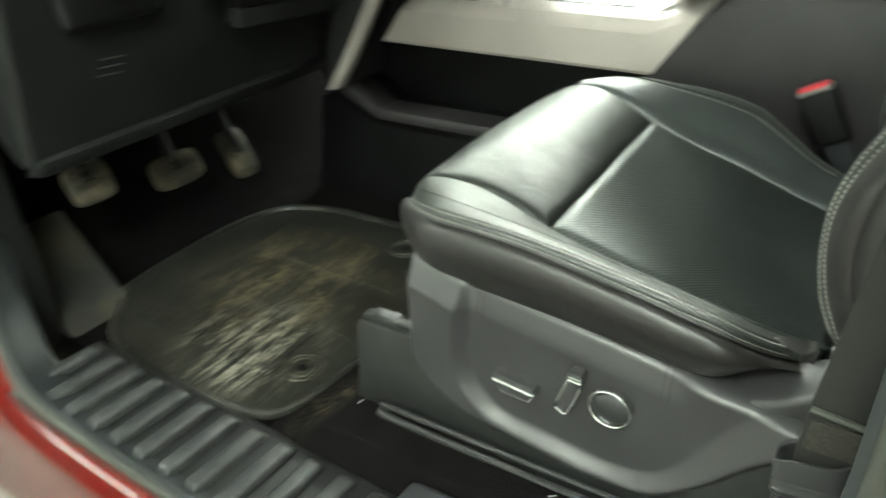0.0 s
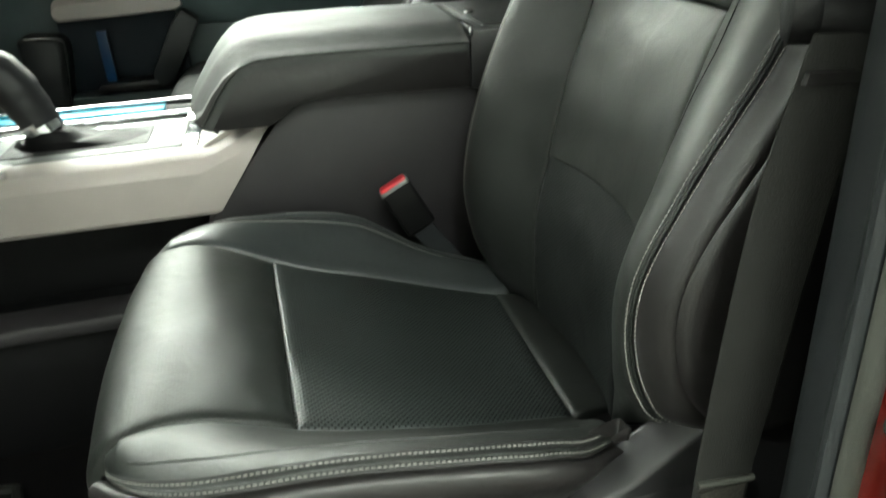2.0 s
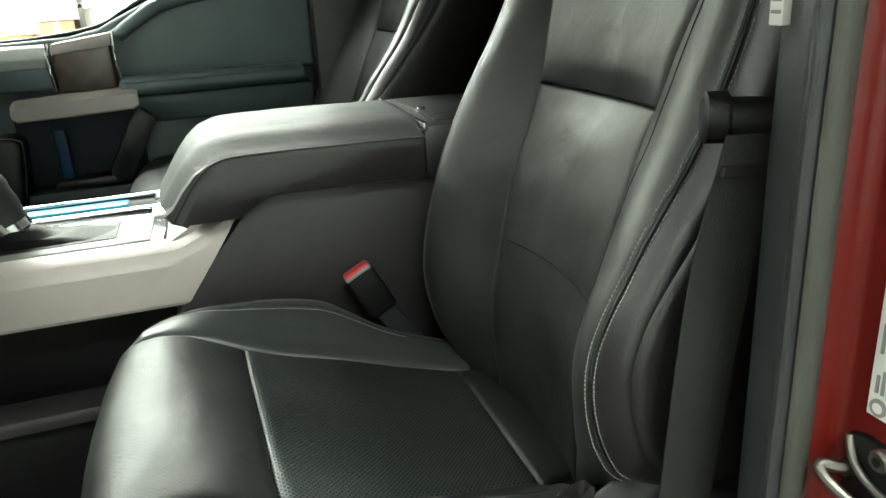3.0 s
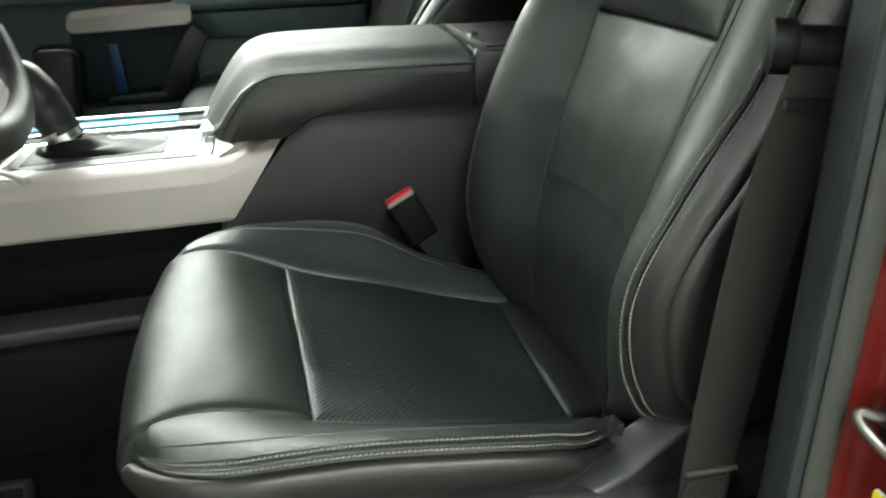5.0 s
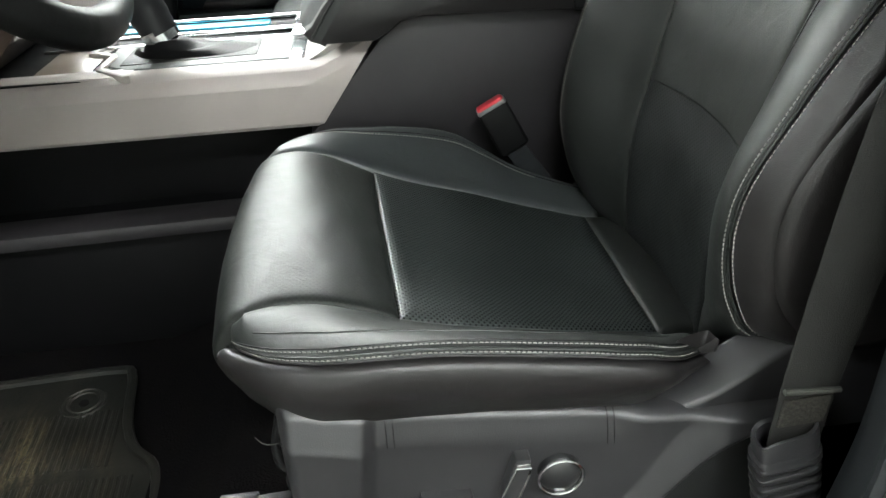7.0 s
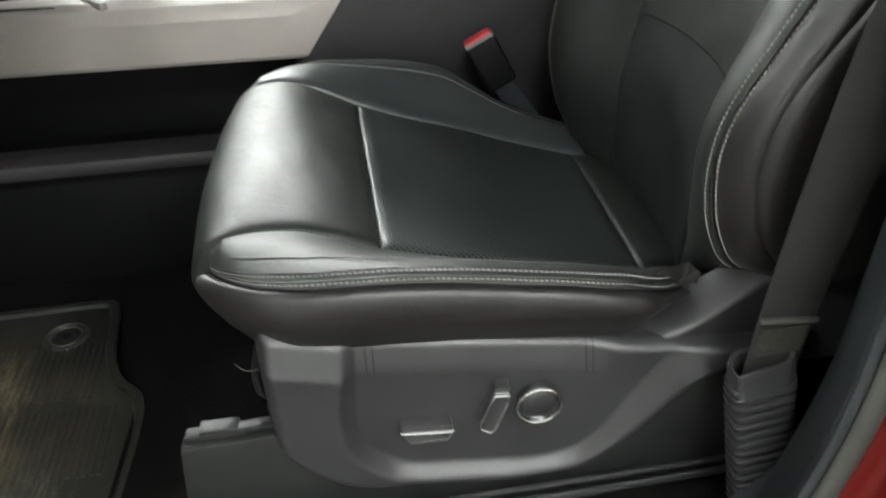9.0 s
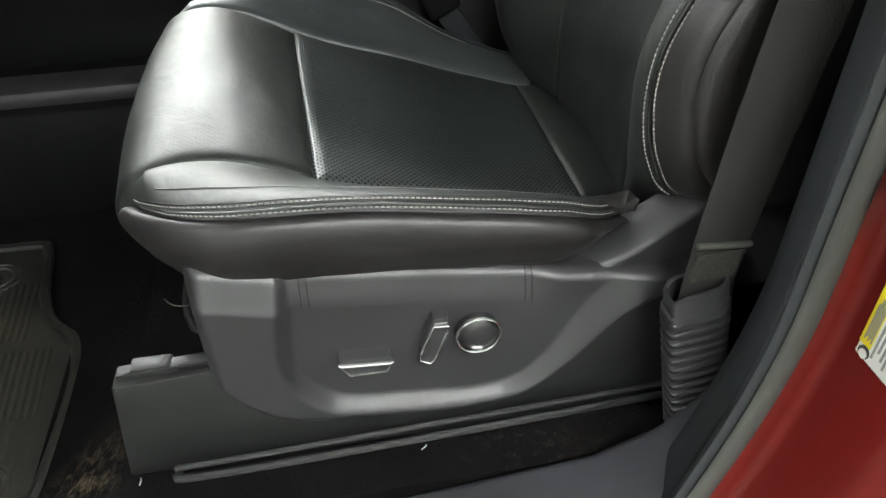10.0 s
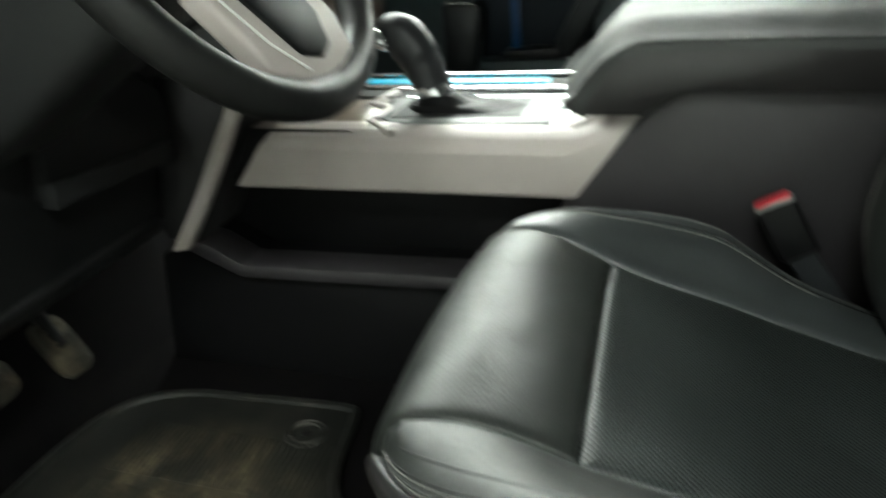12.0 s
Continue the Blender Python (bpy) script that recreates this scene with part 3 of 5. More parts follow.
def seat_cushion(parent):
    cushion = part("cushion_core", box((0.12, 0.03, 0.20), (0.60, 0.50, 0.245), 0.02), PLASTIC_BLACK, parent)
    P = {}

    def thigh(u, v):
        x, z = crest[min(int(u * 59), 58)] * (1 - (u * 59 - min(int(u * 59), 58))) + crest[min(int(u * 59), 58) + 1] * (u * 59 - min(int(u * 59), 58))
        y = lerp(y_near(x), y_far(x), v)
        x = x - 0.011 * v * smooth01((u - 0.6) / 0.4) + 0.003 * smooth01((u - 0.6) / 0.4)
        mid = 1 - (2 * v - 1) ** 2
        return x + (0.012 * (1 - mid) - 0.002) * (1 - smooth01(u)), y, z

    P["thigh"] = Panel(thigh, 110, 80, "UvV", 0.004, 0.005, 0.004, wrinkle=0.0012, seed=3)

    def insert(u, v):
        x = lerp(0.2395 - 0.011 * v, 0.510, u)
        return x, lerp(y_near(x), y_far(x), v), z_insert(x) - 0.010 * math.sin(math.pi * v) * math.sin(math.pi * u)

    P["insert"] = Panel(insert, 110, 100, "uUvV", 0.004, 0.005, 0.002, wrinkle=0.0010, seed=8)

    def tail(u, v):
        x = lerp(0.511, 0.585, u)
        return x, lerp(y_near(x), y_far(x), v), z_insert(min(x, 0.57)) + 0.004 * math.sin(math.pi * u)

    P["tail"] = Panel(tail, 12, 40, "uvV", 0.004, 0.006)

    def near(u, v):
        x = lerp(0.094, 0.505, u ** 1.25)
        a, b = edge_y(x), y_near(x)
        t = smooth01(v)
        z = lerp(edge_z(x), z_insert(x) if x > 0.105 else lerp(0.364, 0.381, (x - 0.086) / 0.02), t)
        return x, lerp(a, b, v), z + 0.006 * math.sin(math.pi * v)

    P["near"] = Panel(near, 120, 36, "vV", 0.003, 0.004, 0.0015, flip=False, wrinkle=0.0005, seed=5)

    def far(u, v):
        x = lerp(0.075, 0.53, u ** 1.2)
        t = smooth01(v)
        z = lerp(z_insert(x) if x > 0.105 else lerp(0.364, 0.381, (x - 0.086) / 0.02), far_z(x), t)
        return x, lerp(y_far(x), far_y(x), v), z + 0.005 * math.sin(math.pi * v)

    P["far"] = Panel(far, 90, 30, "vV", 0.004, 0.005, 0.001, wrinkle=0.0006, seed=6)

    def side(u, v):
        x = lerp(0.094, 0.505, u ** 1.25)
        top = np.array((x, edge_y(x), edge_z(x)))
        xb = max(x, 0.093 + 0.42 * (x - 0.088))
        low = np.array((xb, max(edge_y(x) * 0.75, 0.004) + 0.006, curve_of([(0.088, 0.330), (0.10, 0.322), (0.12, 0.316), (0.14, 0.309), (0.20, 0.308), (0.264, 0.306), (0.39, 0.298), (0.43, 0.296), (0.46, 0.308), (0.485, 0.318), (0.505, 0.316)])(x)))
        p = top * (1 - v) + low * v
        out = 0.014 * math.sin(math.pi * min(1.0, v / 0.80) ** 0.65) if v < 0.80 else -0.010 * smooth01((v - 0.80) / 0.20)
        corner = smooth01((x - 0.09) / 0.05)
        p[1] -= out * corner
        p[0] -= out * (1 - corner)
        return p

    P["side"] = Panel(side, 80, 26, "v", 0.004, 0.005, 0.0, flip=True, wrinkle=0.0006, seed=9)

    def side_far(u, v):
        x = lerp(0.075, 0.53, u)
        return x, far_y(x) + 0.012 * math.sin(math.pi * v), lerp(far_z(x), 0.24, v)

    P["side_far"] = Panel(side_far, 40, 12, "v", 0.004, 0.005, 0.0, flip=False)

    P["thigh"].mesh("thigh_support", PERFORATED_FINE, parent, "smooth black leather front of the seat cushion")
    P["insert"].mesh("seat_insert", PERFORATED, parent, "perforated black leather centre")
    P["tail"].mesh("rear_strip", LEATHER, parent)
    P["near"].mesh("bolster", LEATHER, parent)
    P["far"].mesh("bolster", LEATHER_FAR_SHEEN, parent)
    P["side"].mesh("side_panel", VINYL, parent, "charcoal vinyl side of the cushion")
    P["side_far"].mesh("side_panel", VINYL, parent)
    rows = [P["near"].line(v=0.022, hi=0.975), P["near"].line(v=0.098, hi=0.97)]
    stitches("stitching", rows, THREAD, parent, label="pale grey double stitching")
    rows = [P["far"].line(v=0.70, lo=0.10, hi=0.86), P["far"].line(v=0.97, lo=0.45)]
    stitches("stitching", rows, THREAD, parent, width=0.0013, label="pale grey double stitching")
    part("piping", tube(P["near"].line(v=0.0, lift=0.0010)[0], 0.0009, 6), VINYL, parent)
    part("seam", tube(P["near"].line(v=0.060, lift=-0.0001, hi=0.97)[0], 0.0008, 6), PLASTIC_BLACK, parent)
    part("piping", tube(P["near"].line(v=0.046, lift=0.0003, hi=0.97)[0], 0.0010, 6), LEATHER, parent)
    part("seam", tube(P["near"].line(v=0.135, lift=-0.0002, hi=0.97)[0], 0.0008, 6), PLASTIC_BLACK, parent)
    part("seam", tube(P["near"].line(v=0.34, lift=0.0001, lo=0.10, hi=0.95)[0], 0.0008, 5), LEATHER, parent)
    part("seam", tube(P["far"].line(v=0.76, lift=0.0001, lo=0.02)[0], 0.0012, 5), PLASTIC_BLACK, parent)
    part("piping", tube(P["far"].line(v=1.0, lift=0.0010)[0], 0.002, 6), LEATHER, parent)
    return P


x_back = curve_of([(0.20, 0.556), (0.30, 0.548), (0.38, 0.551), (0.45, 0.566), (0.53, 0.584), (0.66, 0.628), (0.75, 0.651), (0.95, 0.70)])
yb_near = curve_of([(0.20, 0.165), (0.40, 0.152), (0.66, 0.149), (0.72, 0.135), (0.80, 0.11), (0.95, 0.09)])
yb_far = curve_of([(0.20, 0.39), (0.40, 0.402), (0.66, 0.405), (0.95, 0.44)])
xs_near = curve_of([(0.340, 0.552), (0.347, 0.535), (0.358, 0.522), (0.375, 0.512), (0.422, 0.498), (0.475, 0.498), (0.554, 0.534), (0.648, 0.590), (0.726, 0.622), (0.80, 0.645), (0.95, 0.69)])
xs_side = curve_of([(0.340, 0.60), (0.350, 0.572), (0.372, 0.548), (0.436, 0.519), (0.477, 0.519), (0.594, 0.581), (0.66, 0.620), (0.75, 0.665), (0.95, 0.73)])
xs_far = curve_of([(0.25, 0.53), (0.30, 0.505), (0.383, 0.488), (0.45, 0.495), (0.596, 0.545), (0.745, 0.625), (0.95, 0.69)])
Z_TOP = 0.95


def seat_backrest(parent):
    P = {}

    def lower(u, v):
        z = lerp(0.235, 0.4590 + 0.004 * math.sin(math.pi * v), u)
        return x_back(z) + 0.0018 * u ** 4 + 0.012 * math.sin(math.pi * v), lerp(yb_near(z), yb_far(z), v), z

    def middle(u, v):
        z = lerp(0.456 + 0.004 * math.sin(math.pi * v), 0.652 - 0.004 * math.sin(math.pi * v), u)
        fold = 0.007 * math.exp(-((1 - u) * 0.21 / 0.030) ** 2) * math.sin(math.pi * v) ** 0.8
        return x_back(z) + 0.012 * math.sin(math.pi * v) + fold, lerp(yb_near(z), yb_far(z), v), z

    def upper(u, v):
        z = lerp(0.653 - 0.004 * math.sin(math.pi * v), Z_TOP, u)
        fold = 0.009 * math.exp(-(u * 0.28 / 0.018) ** 2) * math.sin(math.pi * v) ** 0.8
        return x_back(z) + 0.012 * math.sin(math.pi * v) - 0.004 * math.sin(math.pi * min(1, u * 2.2)) + fold, lerp(yb_near(z), yb_far(z), v), z

    kw = dict(depth=0.003, width=0.004, flip=False)
    P["lower"] = Panel(lower, 60, 60, "vV", wrinkle=0.001, seed=1, **kw)
    P["middle"] = Panel(middle, 80, 60, "UvV", wrinkle=0.0014, seed=2, **kw)
    P["upper"] = Panel(upper, 80, 60, "uvV", wrinkle=0.0014, seed=3, **kw)

    def near(u, v):
        z = lerp(0.342, Z_TOP, u)
        t = smooth01(v)
        return lerp(xs_near(z), x_back(z), t) - 0.014 * math.sin(math.pi * v) ** 0.8, lerp(0.030, yb_near(z), v), z - 0.09 * v * (1 - u) ** 6

    P["near"] = Panel(near, 120, 40, "vV", wrinkle=0.0010, seed=4, **kw)

    def far(u, v):
        z = lerp(0.25, Z_TOP, u)
        t = smooth01(v)
        return lerp(x_back(z), xs_far(z), t) - 0.010 * math.sin(math.pi * v), lerp(yb_far(z), 0.505, v), z

    P["far"] = Panel(far, 90, 32, "vV", wrinkle=0.0010, seed=5, **kw)

    def edge(u, v):
        z = lerp(0.342, Z_TOP, u)
        return lerp(xs_near(z), xs_side(z), v), lerp(0.030, 0.0, v) - 0.006 * math.sin(math.pi * v), z + 0.006 * v * (1 - u) ** 3

    P["edge"] = Panel(edge, 90, 14, "vV", depth=0.003, width=0.004, flip=True, wrinkle=0.001, seed=7)

    def flank(u, v):
        z = lerp(0.350, Z_TOP, u)
        return lerp(xs_side(z), 0.69 + 0.25 * (z - 0.3), v), -0.001 + 0.035 * v ** 2 - 0.008 * math.sin(math.pi * v), z

    P["flank"] = Panel(flank, 80, 20, "v", depth=0.003, width=0.004, flip=True, wrinkle=0.001, seed=8)

    def flank_far(u, v):
        z = lerp(0.25, Z_TOP, u)
        return lerp(xs_far(z), 0.68 + 0.25 * (z - 0.25), v), 0.505 + 0.024 * math.sin(math.pi * min(1, v + 0.15)), z

    P["flank_far"] = Panel(flank_far, 60, 16, "v", depth=0.003, width=0.004, flip=False)
    P["lower"].mesh("backrest_lower", PERFORATED_BACK, parent, "perforated black leather")
    P["middle"].mesh("backrest_middle", PERFORATED_SOFT, parent)
    P["upper"].mesh("backrest_upper", LEATHER, parent)
    P["near"].mesh("bolster", LEATHER, parent)
    P["far"].mesh("bolster", LEATHER, parent)
    P["edge"].mesh("bolster_edge", VINYL, parent)
    P["flank"].mesh("side_panel", VINYL, parent)
    P["flank_far"].mesh("side_panel", VINYL, parent)
    back = [(0.69 + 0.25 * (z - 0.3), z) for z in (0.25, 0.45, 0.7, 0.95)]
    part("back_board", prism([*back, (0.78, 0.955), (0.70, 0.70), (0.66, 0.50), (0.63, 0.40), (0.63, 0.25)], 0.03, 0.50, "y", 0.012), PLASTIC, parent)
    part("piping", tube(P["near"].line(v=0.0, lift=0.0012)[0], 0.0011, 6), LEATHER, parent)
    part("piping", tube(P["near"].line(v=0.018, lift=0.0003)[0], 0.0007, 6), LEATHER, parent)
    part("seam", tube(P["near"].line(v=0.66, lift=0.0002, lo=0.06)[0], 0.0009, 5), PLASTIC_BLACK, parent)
    rows = [P["near"].line(v=0.036, lo=0.015), P["edge"].line(v=0.085, lo=0.015), P["far"].line(v=0.93, lo=0.02)]
    stitches("stitching", rows, THREAD, parent, label="pale grey double stitching")
    return P


seat = thing("driver_seat", "black leather driver's seat with grey stitching and power switches", "seat")
seat_cushion(seat)
before = set(seat.children)
seat_backrest(seat)
back_parts = set(seat.children) - before

# side shield: one moulded face with a recessed switch panel inside a bevelled rim
shield_low = curve_of([(0.129, 0.315), (0.133, 0.235), (0.139, 0.211), (0.150, 0.192), (0.174, 0.167), (0.205, 0.152), (0.242, 0.149), (0.363, 0.141), (0.407, 0.149), (0.443, 0.178), (0.495, 0.234), (0.529, 0.254), (0.60, 0.28)])
shield_high = curve_of([(0.129, 0.347), (0.15, 0.343), (0.216, 0.328), (0.264, 0.322), (0.337, 0.313), (0.404, 0.303), (0.434, 0.297), (0.50, 0.291), (0.55, 0.289), (0.60, 0.290)])
rim_line = spline([(0.197, 0.36), (0.194, 0.303), (0.189, 0.253), (0.193, 0.217), (0.213, 0.188), (0.242, 0.170), (0.30, 0.163), (0.363, 0.158), (0.405, 0.167), (0.443, 0.195), (0.495, 0.249), (0.529, 0.267), (0.62, 0.295)], 400)


def crisp(t):
    """A ramp from 0 to 1 with only its ends eased."""
    t = min(max(t, 0.0), 1.0)
    return lerp(t, smooth01(t), 0.35)


def shield_depth(x, z):
    d = np.hypot(rim_line[:, 0] - x, rim_line[:, 1] - z)
    k = int(d.argmin())
    a, b = rim_line[max(k - 1, 0)], rim_line[min(k + 1, 399)]
    inside = (b[0] - a[0]) * (z - a[1]) - (b[1] - a[1]) * (x - a[0])
    near = d[k] * (1 if inside > 0 else -1)
    top = shield_high(x)
    level = lerp(-0.0085, 0.0045, crisp(near / (0.014 + 0.024 * smooth01((x - 0.40) / 0.08))))
    # the upper band leans back along the whole length
    band = lerp(lerp(-0.0080, 0.0040, smooth01(near / 0.014)), lerp(0.0085, 0.0125, smooth01(near / 0.014)), max(0.0, z - (top - 0.034)) / 0.034)
    middle = smooth01((x - 0.205) / 0.012)
    level = lerp(level, band, lerp(smooth01((z - (top - 0.036)) / 0.006), smooth01((z - (top - 0.048)) / 0.036), middle) * (1 - smooth01((x - 0.405) / 0.03)))
    edge = min(z - shield_low(x), 1.5 * (x - 0.1285))
    level += 0.024 * (1 - min(max(edge, 0) / 0.022, 1)) ** 2
    level += 0.012 * (1 - min(max(top - z, 0) / 0.010, 1)) ** 2
    return level


bm = bmesh.new()
cols = []
for x in np.r_[np.linspace(0.129, 0.25, 70), np.linspace(0.254, 0.60, 110)]:
    a, b = shield_low(x), shield_high(x)
    zs = [lerp(a, b, t) for t in np.linspace(0, 1, 72)]
    cols.append([bm.verts.new((x, 0.055, a))] + [bm.verts.new((x, shield_depth(x, z), z)) for z in zs] + [bm.verts.new((x, 0.055, b))])
for one, two in zip(cols, cols[1:]):
    for k in range(len(one) - 1):
        bm.faces.new((one[k], two[k], two[k + 1], one[k + 1]))
shield = part("side_shield", bm, SHIELD, seat, "charcoal plastic side shield", sharp=60)
bm = bmesh.new()
cover_edge = curve_of([(0.415, 0.276), (0.44, 0.286), (0.464, 0.290), (0.495, 0.302), (0.531, 0.327), (0.563, 0.349), (0.66, 0.412)])
cover_top = curve_of([(0.415, 0.280), (0.44, 0.294), (0.464, 0.303), (0.49, 0.316), (0.516, 0.332), (0.55, 0.353), (0.66, 0.424)])
cols = []
for x in np.linspace(0.415, 0.66, 40):
    a, b = cover_edge(x), cover_top(x)
    cols.append([bm.verts.new(p) for p in ((x, 0.056, b - 0.022), (x, 0.046, b - 0.001), (x, 0.042, b), (x, 0.016, a + 0.001), (x, 0.0125, a - 0.002), (x, 0.012, a - 0.006), (x, 0.016, 0.245))])
for one, two in zip(cols, cols[1:]):
    for k in range(6):
        bm.faces.new((one[k], two[k], two[k + 1], one[k + 1]))
part("recliner_cover", bm, SHIELD, shield, "charcoal cover of the recliner hinge", sharp=50)


def proud(points):
    """Outlines on the face of a switch that stands proud of the shield."""
    return [(0.25 + (x - 0.25) * 0.984, 0.70 - (0.70 - z) * 0.984) for x, z in points]


switch = part("slide_switch", prism(proud([(0.239, 0.2315), (0.284, 0.2280), (0.2855, 0.221), (0.277, 0.211), (0.247, 0.212), (0.238, 0.224)]), -0.007, 0.012, "y", 0.002), SHIELD, shield, "charcoal slide switch with a chrome rim")
part("chrome_rim", tube([(x, -0.0072, z) for x, z in proud([(0.2385, 0.2255), (0.286, 0.222), (0.2795, 0.2115), (0.2475, 0.2115), (0.2385, 0.2255), (0.286, 0.222)])], 0.0012, 8), CHROME, switch)
part("chrome_edge", tube([(x, -0.0074, z) for x, z in proud([(0.2395, 0.2250), (0.2840, 0.2216)])], 0.0021, 8), CHROME, switch)
lever = part("lever_switch", prism(proud([(0.3215, 0.267), (0.3345, 0.267), (0.3340, 0.252), (0.3235, 0.220), (0.318, 0.2140), (0.3085, 0.220), (0.3105, 0.230)]), -0.008, 0.012, "y", 0.002), SHIELD, shield, "charcoal lever switch with a chrome rim")
part("chrome_rim", tube([(x, -0.0082, z) for x, z in proud([(0.3220, 0.259), (0.3345, 0.258), (0.3330, 0.250), (0.3225, 0.219), (0.318, 0.2150), (0.309, 0.2205), (0.3105, 0.2290), (0.3220, 0.259), (0.3345, 0.258)])], 0.0014, 8), CHROME, lever)
part("chrome_cap", prism(proud([(0.3215, 0.258), (0.3340, 0.258), (0.3340, 0.2635), (0.3215, 0.2635)]), -0.0092, -0.004, "y", 0.001), CHROME, lever)


def round_knob(c, r, parent):
    bm = bmesh.new()
    rings = []
    for rr, y in ((r * 0.98, 0.008), (r * 0.98, -0.004), (r * 0.90, -0.0062), (r * 0.80, -0.0085), (r * 0.45, -0.0105), (0.0001, -0.0112)):
        rings.append([bm.verts.new((c[0] + rr * math.cos(a), c[1] + y, c[2] + rr * math.sin(a))) for a in (2 * math.pi * k / 40 for k in range(40))])
    for k, (one, two) in enumerate(zip(rings, rings[1:])):
        for j in range(40):
            bm.faces.new((one[j], one[(j + 1) % 40], two[(j + 1) % 40], two[j]))
    knob = part("lumbar_knob", bm, PLASTIC, parent, "round charcoal lumbar switch with a chrome ring")
    ring = [(c[0] + r * math.cos(a), c[1] - 0.008, c[2] + r * math.sin(a)) for a in (2 * math.pi * k / 48 for k in range(49))]
    part("chrome_ring", tube(ring, 0.0017, 8), CHROME, knob)


round_knob((0.3603, 0.003, 0.2455), 0.0194, shield)
for x in (0.2155, 0.2215, 0.4025, 0.4085):
    top = shield_high(x)
    part("panel_joint", tube([(x, shield_depth(x, z) + 0.0002, z) for z in np.linspace(top - 0.001, top - 0.034, 10)], 0.0006, 5), PLASTIC_BLACK, shield)

# seat track under the shield
rail = part("track_cover", prism([(0.036, 0.108), (0.050, 0.228), (0.13, 0.233), (0.20, 0.19), (0.40, 0.18), (0.47, 0.225), (0.52, 0.252), (0.60, 0.27), (0.62, 0.108)], 0.006, 0.027, "y", 0.004), PLASTIC_DARK, seat, "charcoal plastic seat track cover")
part("cover_ridge", tube(spline([(0.085, 0.001, 0.119), (0.10, -0.003, 0.124), (0.30, -0.002, 0.131), (0.58, 0.001, 0.140)], 20), 0.0032, 8), PLASTIC, rail)
part("cover_ridge", tube(spline([(0.080, 0.0, 0.112), (0.10, -0.008, 0.113), (0.30, -0.008, 0.120), (0.58, -0.003, 0.129)], 20), 0.0042, 8), PLASTIC, rail)
track = part("steel_track", prism([(0.052, 0.226), (0.054, 0.2345), (0.16, 0.2405), (0.16, 0.232)], 0.013, 0.026, "y", 0.002), PLASTIC_DARK, seat, "dull metal seat track")
part("track_stop", box((0.066, 0.014, 0.2315), (0.10, 0.03, 0.238), 0.002), PLASTIC_DARK, track)
part("track_stop", box((0.105, 0.012, 0.231), (0.135, 0.024, 0.2375), 0.002), PLASTIC_BLACK, track)
part("far_track", prism([(0.05, 0.106), (0.06, 0.20), (0.58, 0.18), (0.60, 0.106)], 0.44, 0.49, "y", 0.004), PLASTIC_BLACK, seat)
part("seat_pan", prism([(0.11, 0.24), (0.12, 0.30), (0.56, 0.24), (0.58, 0.20), (0.20, 0.20)], 0.045, 0.48, "y", 0.01), PLASTIC_BLACK, seat)
part("wiring_loop", tube(spline([(0.125, 0.05, 0.30), (0.118, 0.045, 0.27), (0.125, 0.04, 0.25), (0.15, 0.04, 0.245)], 16), 0.004, 8), PLASTIC_BLACK, seat)

part("thin_wire", tube(spline([(0.106, 0.032, 0.297), (0.112, 0.030, 0.291), (0.122, 0.032, 0.287), (0.14, 0.036, 0.287)], 12), 0.0005, 5), SEAL, seat, "thin pale wire")
part("cover_tab", box((0.0835, 0.088, 0.318), (0.0875, 0.096, 0.350), 0.0015, 2), PLASTIC_BLACK, seat, "dark end tab of the seat cover")

# ---- passenger seat, facing the same way ----
mate = thing("passenger_seat", "black leather passenger seat behind the centre console", "seat")
for o in list(seat.children):
    if any(o.name.startswith(k) for k in ("thigh_support", "seat_insert", "rear_strip", "bolster", "side_panel", "piping", "backrest", "back_board", "cushion_core", "seat_pan", "far_track")):
        c = o.copy()
        scene.collection.objects.link(c)
        c.parent = mate
        if o.name.startswith(("backrest", "back_board")) or o in back_parts:
            c.matrix_basis = Matrix.Translation((0.56, 0, 0.42)) @ Matrix.Rotation(radians(7), 4, "Y") @ Matrix.Translation((-0.56, 0, -0.42))
mate.matrix_basis = pose(-0.02, 0.93, 0.04)

# ---- safety belt ----
belt = thing("seat_belt", "charcoal safety belt hanging beside the seat from its guide", "seat belt")


def ribbon(path, width, thick, side_dirs):
    """A flat woven band along a path, with its width along the given directions."""
    bm = bmesh.new()
    rings = []
    for k, p in enumerate(path):
        d = Vector(path[min(k + 1, len(path) - 1)]) - Vector(path[max(k - 1, 0)])
        s = Vector(side_dirs[k]).normalized()
        n = d.cross(s).normalized()
        p = Vector(p)
        w, h = s * width / 2, n * thick / 2
        rings.append([bm.verts.new(q) for q in (p - w - h * 0.3, p - w * 0.94 - h, p + w * 0.94 - h, p + w - h * 0.3, p + w + h * 0.3, p + w * 0.94 + h, p - w * 0.94 + h, p - w + h * 0.3)])
    for one, two in zip(rings, rings[1:]):
        for j in range(8):
            bm.faces.new((one[j], one[(j + 1) % 8], two[(j + 1) % 8], two[j]))
    bm.faces.new(rings[0])
    bm.faces.new(rings[-1][::-1])
    return bm


